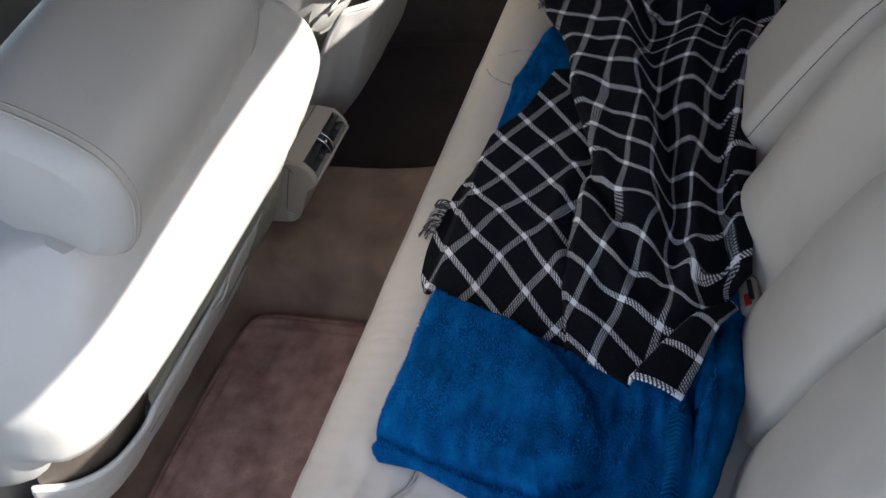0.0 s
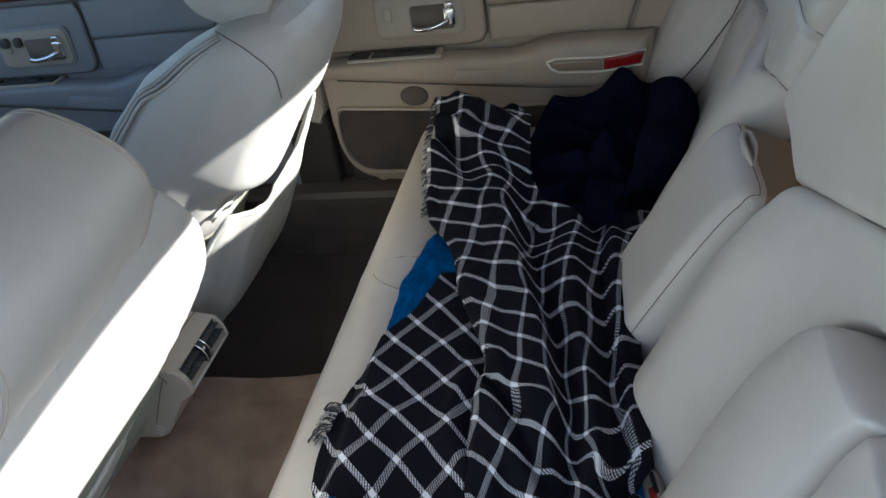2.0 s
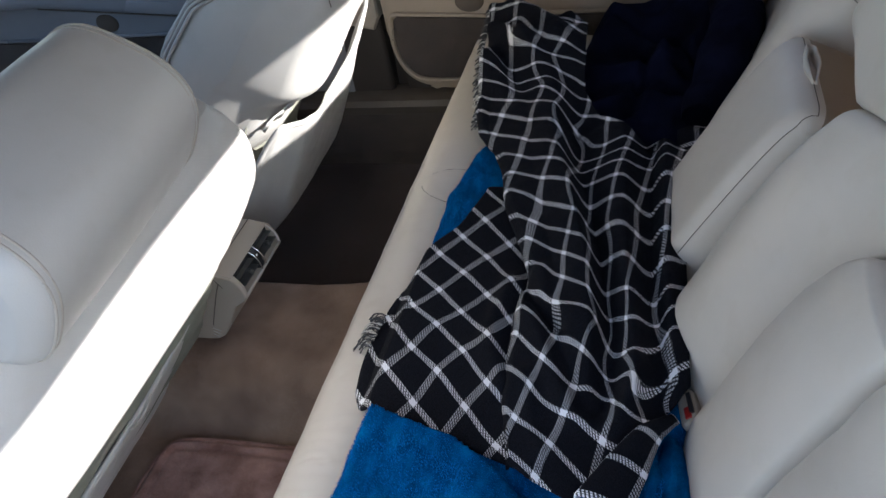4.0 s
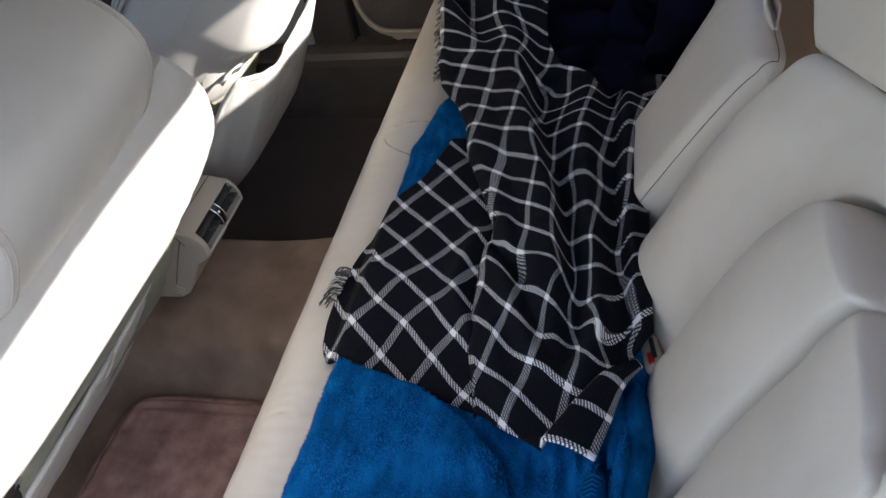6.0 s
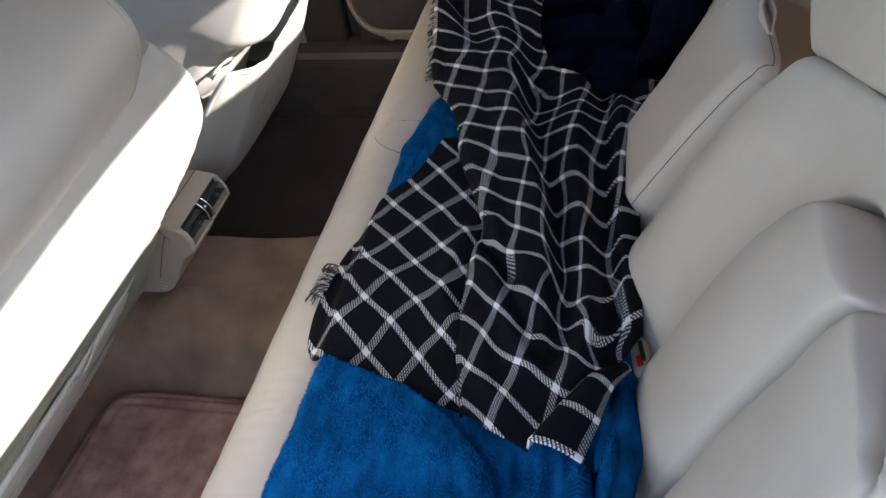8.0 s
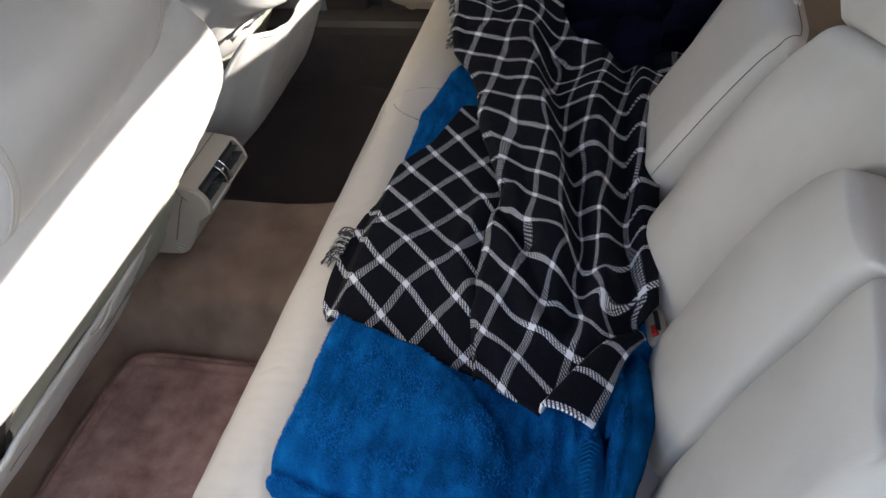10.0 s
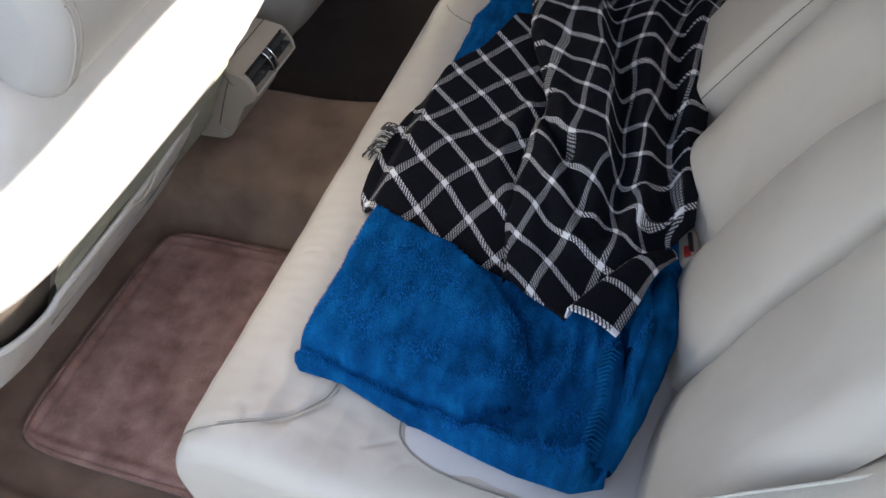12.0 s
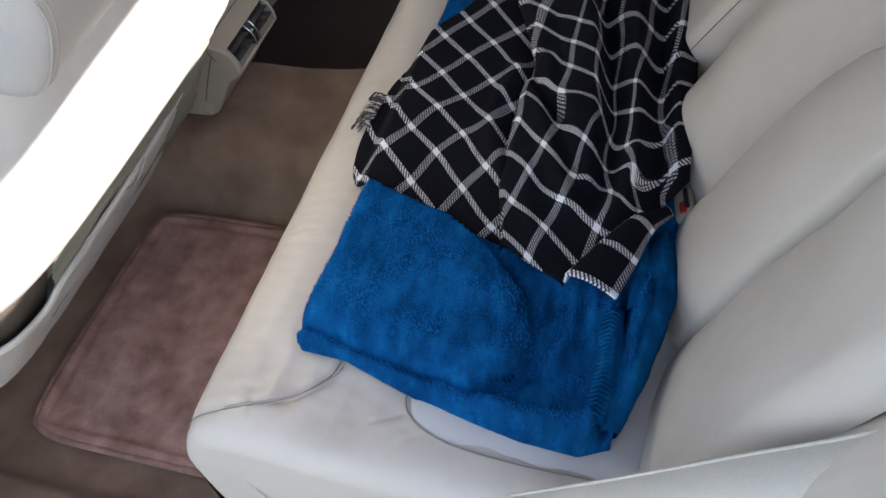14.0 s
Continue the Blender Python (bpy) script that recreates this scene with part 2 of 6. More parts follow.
def grid_faces(nu, nv, wrap_u=False, off=0):
    f = []
    for i in range(nu if wrap_u else nu - 1):
        for j in range(nv - 1):
            a, c = i * nv + j, ((i + 1) % nu) * nv + j
            f.append((off + a, off + c, off + c + 1, off + a + 1))
    return f


def sheet(name, X, Y, Z, material, parent=None, label="", uv=None, thick=0.0, flip=False):
    """A surface from arrays of one shape; thick: solidified away from its upper side."""
    nu, nv = X.shape
    v = np.stack([X, Y, Z], -1).reshape(-1, 3)
    f = grid_faces(nu, nv)
    if flip:
        f = [q[::-1] for q in f]
    me = mesh(name, v, f, material, uvs=None if uv is None else np.stack(uv, -1).reshape(-1, 2))
    ob = put(name, me, parent, label)
    if thick:
        s = ob.modifiers.new("thickness", "SOLIDIFY")
        s.thickness, s.offset = thick, -1.0
    return ob


def box_bm(size, at=(0, 0, 0), bevel=0.0, seg=3, m=None):
    bm = bmesh.new()
    bmesh.ops.create_cube(bm, size=1.0, matrix=Matrix.Translation(at) @ Matrix.Diagonal((*size, 1)))
    if bevel:
        bmesh.ops.bevel(bm, geom=list(bm.edges), offset=bevel, segments=seg, profile=0.5, affect="EDGES")
    if m is not None:
        bm.transform(m)
    return bm


def prism_bm(pts, axis, lo, hi, bevel=0.0, seg=2):
    """A prism with outline pts in the plane across axis ('x': (y, z), 'y': (x, z), 'z': (x, y)), from lo to hi."""
    bm = bmesh.new()
    def v3(p, h):
        return (h, p[0], p[1]) if axis == "x" else (p[0], h, p[1]) if axis == "y" else (p[0], p[1], h)
    vs = [bm.verts.new(v3(p, lo)) for p in pts]
    f = bm.faces.new(vs)
    r = bmesh.ops.extrude_face_region(bm, geom=[f])
    for v in r["geom"]:
        if isinstance(v, bmesh.types.BMVert):
            v.co = v3(pts[vs.index(min(vs, key=lambda w: (w.co - v.co).length))], hi)
    if bevel:
        es = [e for e in bm.edges if len({round((k.co.x, k.co.y, k.co.z)["xyz".index(axis)], 6) for k in e.verts}) == 1]
        bmesh.ops.bevel(bm, geom=es, offset=bevel, segments=seg, profile=0.5, affect="EDGES")
    return bm


def round_rect(x0, x1, y0, y1, r, k=5):
    out = []
    for cx, cy, a in ((x1 - r, y1 - r, 0), (x0 + r, y1 - r, 90), (x0 + r, y0 + r, 180), (x1 - r, y0 + r, 270)):
        for i in range(k + 1):
            t = radians(a + 90 * i / k)
            out.append((cx + r * math.cos(t), cy + r * math.sin(t)))
    return out


def smooth_line(pts, n=40):
    """A Catmull-Rom curve through a few control points."""
    p = np.array(pts, float)
    q = np.vstack([2 * p[0] - p[1], p, 2 * p[-1] - p[-2]])
    out = []
    segs = len(p) - 1
    for s in range(n + 1):
        t = min(s / n * segs, segs - 1e-9)
        i = int(t)
        t -= i
        a, b_, c, d = q[i:i + 4]
        out.append(0.5 * (2 * b_ + (c - a) * t + (2 * a - 5 * b_ + 4 * c - d) * t * t + (3 * b_ - a - 3 * c + d) * t ** 3))
    return np.array(out)


def tube_data(pts, r, sides=6, taper=1.0):
    p = np.asarray(pts, float)
    t = np.gradient(p, axis=0)
    t /= np.linalg.norm(t, axis=1)[:, None] + 1e-9
    up = np.array([0.0, 0.0, 1.0]) if abs(t[:, 2]).mean() < 0.8 else np.array([1.0, 0.0, 0.0])
    a = np.cross(t, up)
    a /= np.linalg.norm(a, axis=1)[:, None] + 1e-9
    c = np.cross(t, a)
    ang = np.linspace(0, 2 * np.pi, sides, endpoint=False)
    rr = r * np.linspace(1, taper, len(p))[:, None, None]
    v = p[:, None] + rr * (np.cos(ang)[None, :, None] * a[:, None] + np.sin(ang)[None, :, None] * c[:, None])
    n_ = len(p)
    f = []
    for i in range(n_ - 1):
        for j in range(sides):
            k = (j + 1) % sides
            f.append((i * sides + j, i * sides + k, (i + 1) * sides + k, (i + 1) * sides + j))
    f.append(tuple(range(sides))[::-1])
    f.append(tuple((n_ - 1) * sides + j for j in range(sides)))
    return v.reshape(-1, 3), f


def tube(name, pts, r, material, parent=None, label="", sides=6):
    v, f = tube_data(pts, r, sides)
    return put(name, mesh(name, v, f, material), parent, label)


def wobble(X, Y, scale, seed=0.0):
    """Smooth noise over two arrays, -1 to 1."""
    f = np.vectorize(lambda a, c: noise.noise((a * scale, c * scale, seed)))
    return f(X, Y)


def dist_line(X, Y, pts):
    """Distance in the plan from each point to a polyline."""
    best = np.full(X.shape, 9.0)
    p = np.asarray(pts, float)
    for a, c in zip(p[:-1], p[1:]):
        d = c - a
        t = np.clip(((X - a[0]) * d[0] + (Y - a[1]) * d[1]) / (d @ d + 1e-12), 0, 1)
        best = np.minimum(best, np.hypot(X - a[0] - t * d[0], Y - a[1] - t * d[1]))
    return best


def groove(dist, depth, width):
    return -depth * np.exp(-(dist / width) ** 2)


for m_, v_ in ((M_NAVY, 0.05), (M_FLEECE, 0.02), (M_FUZZ, 0.05), (M_PLAID, 0.1), (M_CARPET, 0.1), (M_MAT, 0.1), (M_MAT_D, 0.1), (M_LINER, 0.1)):
    m_.node_tree.nodes["Principled BSDF"].inputs["Specular IOR Level"].default_value = v_

# ---- the car's shell ----
MID = 0.755                     # the car's middle line
FAR = 1.53                      # face of the far doors
HEAD = 1.10                     # headliner


def ground():
    me = mesh("ground", [(-400, -400, -0.36), (400, -400, -0.36), (400, 400, -0.36), (-400, 400, -0.36)], [(0, 1, 2, 3)], M_SOIL, False)
    tagged(put("ground", me), "leaf-strewn woodland ground beside the road", "ground", kind="structure")
    bm = box_bm((60, 20.0, 0.05), (0, 0.0, -0.365), 0.02)
    tagged(part("road", bm, M_ASPHALT, None, "", False), "grey asphalt road surface under the car", "road", kind="structure")
    rng = random.Random(4)
    vs, fs = [], []
    for k in range(16000):
        y = 10.0 + 9 * rng.random() ** 1.5
        x = rng.uniform(-12, 6)
        z = -0.355 + 0.05 * rng.random() + 0.02 * (y - 9.9)
        r, a = rng.uniform(0.018, 0.05), rng.uniform(0, 6.28)
        tl, tb = rng.uniform(-0.6, 0.6), rng.uniform(-0.6, 0.6)
        i = len(vs)
        for q, rr in ((0, 1.0), (1.3, 0.55), (2.6, 0.9), (3.14, 1.1), (4.0, 0.9), (5.1, 0.5)):
            dx, dy = r * rr * math.cos(a + q), r * rr * math.sin(a + q)
            vs.append((x + dx, y + dy, z + dx * tl + dy * tb + 0.02))
        fs.append(tuple(range(i, i + 6)))
    tagged(put("leaf_litter", mesh("leaf_litter", vs, fs, M_LEAF, False)), "dry brown fallen leaves covering the verge", "leaves", kind="stuff")
    X, Y = np.meshgrid(np.linspace(-30, 20, 60), np.linspace(9.9, 40, 40), indexing="ij")
    Z = -0.35 + 0.02 * (Y - 9.9) + 0.05 * wobble(X, Y, 0.8)
    tagged(sheet("verge", X, Y, Z, M_SOIL), "sloping verge covered in leaf litter", "verge", kind="structure")


def shell():
    # floor with the transmission tunnel, one sheet from sill to sill
    prof = [(-0.06, -0.30), (-0.06, 0.05), (-0.045, 0.075), (0.0, 0.075), (0.03, 0.05), (0.05, 0.01), (0.09, 0.0), (0.52, 0.0), (0.555, 0.004), (0.575, 0.02), (0.59, 0.06), (0.603, 0.105), (0.625, 0.125), (0.66, 0.131),
            (0.755, 0.134), (0.815, 0.133), (0.838, 0.128), (0.852, 0.112), (0.861, 0.085), (0.870, 0.04), (0.885, 0.012), (0.92, 0.0), (1.40, 0.0), (1.43, 0.03), (1.45, 0.09), (1.47, 0.125), (1.53, 0.14), (1.60, 0.14), (1.62, -0.30)]
    xs = np.linspace(-1.9, 0.75, 110)
    p = np.array(prof)
    s = np.r_[0, np.cumsum(np.hypot(*np.diff(p, axis=0).T))]
    t = np.linspace(0, s[-1], 260)
    py, pz = np.interp(t, s, p[:, 0]), np.interp(t, s, p[:, 1])
    X, Yg = np.meshgrid(xs, py, indexing="ij")
    Z = np.broadcast_to(pz, X.shape).copy()
    Z += 0.004 * wobble(X, Yg, 9.0) + 0.0015 * wobble(X, Yg, 45.0, 3.0)
    Z += 0.02 * np.exp(-((X + 0.02) / 0.12) ** 2) * (np.abs(Yg - MID) < 0.17)
    tagged(sheet("floor", X, Yg, Z, M_CARPET, thick=0.02, flip=False), "brown carpeted car floor with a raised centre tunnel", "floor", kind="structure")
    # carpeted side and plastic scuff cap of the far sill, coloured dark for footwell shade
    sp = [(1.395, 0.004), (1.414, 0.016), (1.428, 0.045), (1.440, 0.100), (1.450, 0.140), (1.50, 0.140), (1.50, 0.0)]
    tagged(part("sill_carpet", prism_bm(sp, "x", -1.5, 0.30, 0.004), M_CARPET_SHADED, None, "", False), "brown carpet up the side of the door sill, darkened for its shade", "carpet", kind="structure")
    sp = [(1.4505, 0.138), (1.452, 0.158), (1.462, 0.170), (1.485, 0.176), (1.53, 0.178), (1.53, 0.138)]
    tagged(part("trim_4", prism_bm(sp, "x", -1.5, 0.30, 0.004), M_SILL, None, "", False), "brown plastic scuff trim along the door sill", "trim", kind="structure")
    # roof with headliner; its rear edge is the top of the rear window
    # unseen front edge drawn forward to cut the sky light
    X, Yg = np.meshgrid(np.linspace(-1.12, 0.853, 36), np.linspace(-0.02, 1.53, 30), indexing="ij")
    # unseen rear edge skewed to place the sun's shadow on the front seats
    X = X - 0.054 * np.clip((X + 0.2) / 1.06, 0, 1) * np.clip(1 - Yg / 1.1, 0, 1)
    Z = HEAD + 0.075 - 0.06 * ((Yg - MID) / 0.78) ** 4 - 0.02 * ((X + 0.1) / 0.95) ** 4
    tagged(sheet("ceiling", X, Yg, Z, M_LINER, thick=0.03), "beige cloth headliner under the roof", "ceiling", kind="structure")
    # the near roof rail over the open door
    bm = prism_bm(round_rect(-0.03, 0.05, 1.068, 1.16, 0.022, 4), "x", -1.0, 0.74)
    tagged(part("trim_1", bm, M_LINER, None, "", True), "pinkish-beige cloth trim along the door opening's top", "trim", kind="structure")
    bm = prism_bm(round_rect(1.50, 1.58, 1.06, 1.16, 0.022, 4), "x", -1.0, 0.95)
    tagged(part("trim_2", bm, M_LINER, None, "", True), "beige cloth trim above the side windows", "trim", kind="structure")
    # front: firewall and dashboard below the windscreen
    bm = box_bm((0.35, 1.6, 0.75), (-1.75, MID, 0.42), 0.06)
    tagged(part("dashboard", bm, M_PLASTIC, None), "plain beige dashboard below the windscreen", "dashboard", kind="structure")
    # near side: front door below its window, centre post, rear quarter
    bm = box_bm((1.15, 0.07, 0.95), (-0.98, -0.045, 0.305), 0.02)
    tagged(part("door_3", bm, M_VINYL, None), "closed front door with beige lining", "door", kind="structure")
    bm = prism_bm([(-0.47, 0.0), (-0.36, 0.0), (-0.36, 0.78), (-0.42, 1.1), (-0.52, 1.1), (-0.47, 0.78)], "y", -0.06, -0.02, 0.008)
    tagged(part("pillar_1", bm, M_PLASTIC, None, "", False), "beige centre door post", "pillar", kind="structure")
    bm = prism_bm([(0.70, -0.3), (1.5, -0.3), (1.5, 0.80), (1.02, 1.13), (0.80, 1.13), (0.72, 0.80)], "y", -0.09, -0.03, 0.01)
    tagged(part("pillar_3", bm, M_PLASTIC, None, "", False), "beige rear roof pillar", "pillar", kind="structure")
    # far side: centre post and rear quarter
    bm = prism_bm([(-0.345, 0.36), (-0.262, 0.34), (-0.246, 0.37), (-0.244, 0.45), (-0.250, 0.78), (-0.30, 1.1), (-0.40, 1.1), (-0.36, 0.78), (-0.34, 0.45)], "y", 1.485, 1.56, 0.01)
    tagged(part("pillar_2", bm, M_PLASTIC, None, "", False), "beige centre post between the far doors", "pillar", kind="structure")
    # dark box: the shade at the post's foot is put into its colour
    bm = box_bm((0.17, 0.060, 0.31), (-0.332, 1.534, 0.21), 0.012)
    tagged(part("trim_3", bm, M_FOOT_SHADE, None, "", False), "foot of the centre post, coloured dark for its shade", "trim", kind="structure")
    # added, to stop outside light showing past the door's edge
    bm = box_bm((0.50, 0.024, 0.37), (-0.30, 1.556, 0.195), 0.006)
    tagged(part("trim_5", bm, M_FOOT_SHADE, None, "", False), "added dark brown panel closing the light gap behind the door's edge", "trim", kind="structure")
    bm = prism_bm([(0.66, -0.3), (1.5, -0.3), (1.5, 0.80), (1.02, 1.13), (0.84, 1.13), (0.66, 0.76)], "y", 1.545, 1.60, 0.01)
    tagged(part("pillar_4", bm, M_PLASTIC, None, "", False), "grey-beige rear roof pillar", "pillar", kind="structure")
    # unseen linings, added to trim where the sun comes in
    for nm, ya, yb in (("pillar_5", -0.03, 0.045), ("pillar_6", 1.425, 1.545)):
        bm = prism_bm([(0.90, 0.80), (1.44, 0.80), (1.02, 1.13), (0.86, 1.14)], "y", ya, yb, 0.01)
        tagged(part(nm, bm, M_LINER, None, "", False), "unseen lining beside the rear window, set to cut the sunlight", "pillar", kind="structure")
    bm = box_bm((0.022, 0.02, 0.34), (0.47, 1.553, 0.93), 0.004)
    tagged(part("window_bar", bm, M_BLACK, None, "", False), "black divider bar of the rear side window", "window bar", kind="structure")
    # behind the seat: bulkhead, shelf under the rear window, boot
    bm = box_bm((0.66, 1.62, 0.04), (1.13, MID, 0.79), 0.01)
    tagged(part("parcel_shelf", bm, M_LINER, None), "cloth-covered shelf under the rear window", "shelf", kind="structure")
    bm = box_bm((0.05, 1.60, 1.05), (0.87, MID, 0.24), 0.01)
    tagged(part("wall_rear", bm, M_BODY, None), "painted bulkhead behind the rear seat", "wall", kind="structure")
    # glass
    def pane(name, a, c, d, e):
        ob = tagged(put(name, mesh(name, [a, c, d, e], [(0, 1, 2, 3)], M_GLASS, False)), "clear car window glass", "window", kind="structure")
        ob.visible_shadow = False
    pane("window_1", (-0.28, 1.55, 0.76), (0.66, 1.55, 0.76), (0.80, 1.53, 1.08), (-0.34, 1.53, 1.08))
    pane("window_2", (-1.60, 1.55, 0.76), (-0.36, 1.55, 0.76), (-0.36, 1.53, 1.08), (-1.1, 1.53, 1.08))
    pane("window_3", (0.86, -0.01, 1.11), (0.86, 1.46, 1.11), (1.42, 1.5, 0.82), (1.42, -0.01, 0.82))
    pane("window_4", (-1.60, 0.02, 0.78), (-1.60, 1.49, 0.78), (-0.98, 1.46, 1.12), (-0.98, 0.05, 1.12))
    # a decal inside the far front window
    dec = thing("window_decal", "small white printed sticker on the front window", "sticker")
    part("backing", box_bm((0.062, 0.001, 0.031), (-0.513, 1.543, 0.805)), mat("decal_dark", (0.03, 0.035, 0.04), 0.4), dec, "dark printed backing", False)
    white = mat("decal_white", (0.75, 0.76, 0.76), 0.5)
    for z, w, x in ((0.8195, 0.062, -0.513), (0.7905, 0.062, -0.513), (0.811, 0.03, -0.520), (0.804, 0.036, -0.517), (0.797, 0.026, -0.522)):
        part("print_bar", box_bm((w, 0.001, 0.0022), (x, 1.5415, z)), white, dec, "", False)
    for x in (-0.5435, -0.4825):
        part("print_bar", box_bm((0.002, 0.001, 0.029), (x, 1.5415, 0.805)), white, dec, "", False)


def car_door(name, dx, x0, x1, label):
    """A closed far-side door seen from inside; dx shifts its handle and trim along the car."""
    d = thing(name, label, "door", kind="structure")
    vinyl = M_VINYL if name == "door_1" else M_VINYL_F
    # lower body with a rounded front lower corner
    low = [(x1, 0.165), (x1, 0.455), (x0, 0.455)] + [tuple(q) for q in smooth_line([(x0, 0.45), (x0 + 0.003, 0.37), (x0 + 0.004, 0.30), (x0 + 0.016, 0.245), (x0 + 0.042, 0.207), (x0 + 0.085, 0.186), (x0 + 0.16, 0.180), (x1 - 0.05, 0.178)], 28)]
    part("lower_panel", prism_bm(low, "y", 1.50, 1.60, 0.008), vinyl, d, "", False)
    part("door_foot_strip", prism_bm([(x0 + 0.03, 0.10), (x1 - 0.05, 0.10), (x1 - 0.05, 0.182), (x0 + 0.10, 0.188), (x0 + 0.045, 0.212), (x0 + 0.02, 0.24)], "y", 1.512, 1.56, 0.003), M_FOOT_SHADE, d, "dark brown strip along the door's lower edge", False)
    # upper lining: sill roll above the wood
    roll = [(FAR + 0.03, 0.700), (FAR + 0.004, 0.716), (FAR - 0.006, 0.730), (FAR - 0.010, 0.745), (FAR - 0.009, 0.760), (FAR - 0.002, 0.774), (FAR + 0.012, 0.783), (FAR + 0.03, 0.786), (FAR + 0.07, 0.786), (FAR + 0.07, 0.700)]
    part("sill_roll", prism_bm(roll, "x", x0 - 0.02, x1), vinyl, d)
    part("sill_strip", box_bm((x1 - x0, 0.02, 0.012), ((x0 + x1) / 2, 1.538, 0.788), 0.003), M_BLACK, d, "black window seal strip", False)
    part("middle_panel", prism_bm([(x0, 0.45), (x1, 0.45), (x1, 0.715), (x0, 0.715)], "y", FAR, 1.60), vinyl, d, "", False)
    # wood trim with a rounded rear end
    a, c = x0 + 0.01, 0.523 + dx
    part("wood_trim", prism_bm([(a, 0.684), (0.15 + dx, 0.683), (c - 0.02, 0.675), (c - 0.005, 0.677), (c - 0.001, 0.69), (c - 0.008, 0.712), (c - 0.022, 0.724), (c - 0.05, 0.728), (0.15 + dx, 0.724), (a, 0.720)], "y", FAR - 0.018, FAR - 0.001, 0.006, 3), M_WOOD, d, "glossy dark red burl wood strip", True)
    part("trim_end_cap", prism_bm([(c + 0.003, 0.665), (x1, 0.672), (x1, 0.712), (c + 0.003, 0.715)], "y", FAR - 0.006, FAR - 0.001, 0.004), vinyl, d, "", False)
    # padded panels: upper and lower pad behind the handle, and the small rear pad
    def pad(pts, nm, depth=0.010):
        ob = part(nm, prism_bm(pts, "y", FAR - depth, FAR - 0.001, 0.007, 3), vinyl, d, "", True)
        return ob
    pad([(0.157 + dx, 0.580), (0.473 + dx, 0.582), (0.507 + dx, 0.664), (0.154 + dx, 0.668)], "upper_pad")
    pad([(0.157 + dx, 0.50), (0.447 + dx, 0.50), (0.470 + dx, 0.577), (0.158 + dx, 0.575)], "lower_pad")
    pad([(0.455 + dx, 0.50), (x1, 0.50), (x1, 0.664), (0.514 + dx, 0.664)], "rear_pad")
    for pts in ([(0.154, 0.670), (0.1545, 0.578), (0.156, 0.51)], [(0.156, 0.5785), (0.30, 0.579), (0.472, 0.5805)], [(0.449, 0.50), (0.472, 0.578), (0.5105, 0.668)], [(x0 - dx, 0.6695), (0.15, 0.6705), (0.51, 0.6675)]):
        tube("seam", np.array([(q[0] + dx, FAR - 0.0085, q[1]) for q in pts]), 0.0007, M_SEAM, d, "", 5)
    # handle plate with chrome lever; the recess is a raised plate, its shade painted
    hp = [(x0 + 0.02, 0.500), (0.12 + dx, 0.500), (0.14 + dx, 0.506), (0.150 + dx, 0.525), (0.150 + dx, 0.64), (0.142 + dx, 0.668), (x0 + 0.02, 0.668)]
    tube("seam", np.array([(q[0] + (0.002 if q[0] > 0.1 + dx else 0), FAR - 0.010, q[1] - 0.001) for q in hp]), 0.0012, M_SEAM, d, "", 5)
    part("handle_panel", prism_bm(hp, "y", FAR - 0.016, FAR - 0.001, 0.006, 3), vinyl, d)
    part("handle_bezel", prism_bm(round_rect(-0.094 + dx, 0.108 + dx, 0.522, 0.622, 0.022), "y", FAR - 0.021, FAR - 0.015, 0.004), vinyl, d)
    ob = part("handle_plate", prism_bm(round_rect(-0.087 + dx, 0.101 + dx, 0.529, 0.615, 0.018), "y", FAR - 0.024, FAR - 0.020, 0.002), M_PLASTIC, d)
    part("handle_recess", prism_bm(round_rect(-0.016 + dx, 0.090 + dx, 0.536, 0.598, 0.010), "y", FAR - 0.0255, FAR - 0.0235, 0.001), M_PLASTIC, d)
    part("recess_well", prism_bm(round_rect(-0.011 + dx, 0.085 + dx, 0.540, 0.594, 0.008), "y", FAR - 0.0265, FAR - 0.0252), mat("recess_shade", (0.16, 0.13, 0.10), 0.6), d, "raised plate coloured darker for the handle recess's shade")
    lev = part("lever", box_bm((0.026, 0.012, 0.040), (0.076 + dx, FAR - 0.030, 0.567), 0.005), M_CHROME, d, "chrome inside door handle")
    tb = smooth_line([(0.072 + dx, FAR - 0.034, 0.560), (0.045 + dx, FAR - 0.042, 0.551), (0.015 + dx, FAR - 0.042, 0.547), (-0.004 + dx, FAR - 0.036, 0.549)], 14)
    tube("grip", tb, 0.0062, M_CHROME, lev, "", 8)
    part("catch", box_bm((0.018, 0.008, 0.014), (0.077 + dx, FAR - 0.031, 0.592), 0.003), M_CHROME, lev)
    part("lock_button", prism_bm(round_rect(-0.069 + dx, -0.052 + dx, 0.564, 0.593, 0.005), "y", FAR - 0.031, FAR - 0.0238, 0.002), M_PLASTIC, d)
    # armrest: a sweep whose depth and height change along the door
    xs = np.linspace(x0 + 0.012, 0.505 + dx if name == "door_1" else x1, 80)
    th = np.linspace(0, 2 * np.pi, 28)
    X, T = np.meshgrid(xs, th, indexing="ij")
    q = X - dx
    top = np.interp(q, [-0.2, 0.06, 0.20, 0.245, 0.285, 0.40, 0.5], [0.490, 0.490, 0.487, 0.496, 0.512, 0.511, 0.505])
    bot = np.interp(q, [-0.2, 0.07, 0.25, 0.37, 0.5], [0.452, 0.425, 0.407, 0.400, 0.398])
    dep = 0.066 + 0.018 / (1 + np.exp(-(q - 0.22) / 0.03))
    endr = np.clip((0.507 - q) / 0.03, 0, 1) ** 0.5 if name == "door_1" else np.ones_like(q)
    cz, hz = (top + bot) / 2, (top - bot) / 2
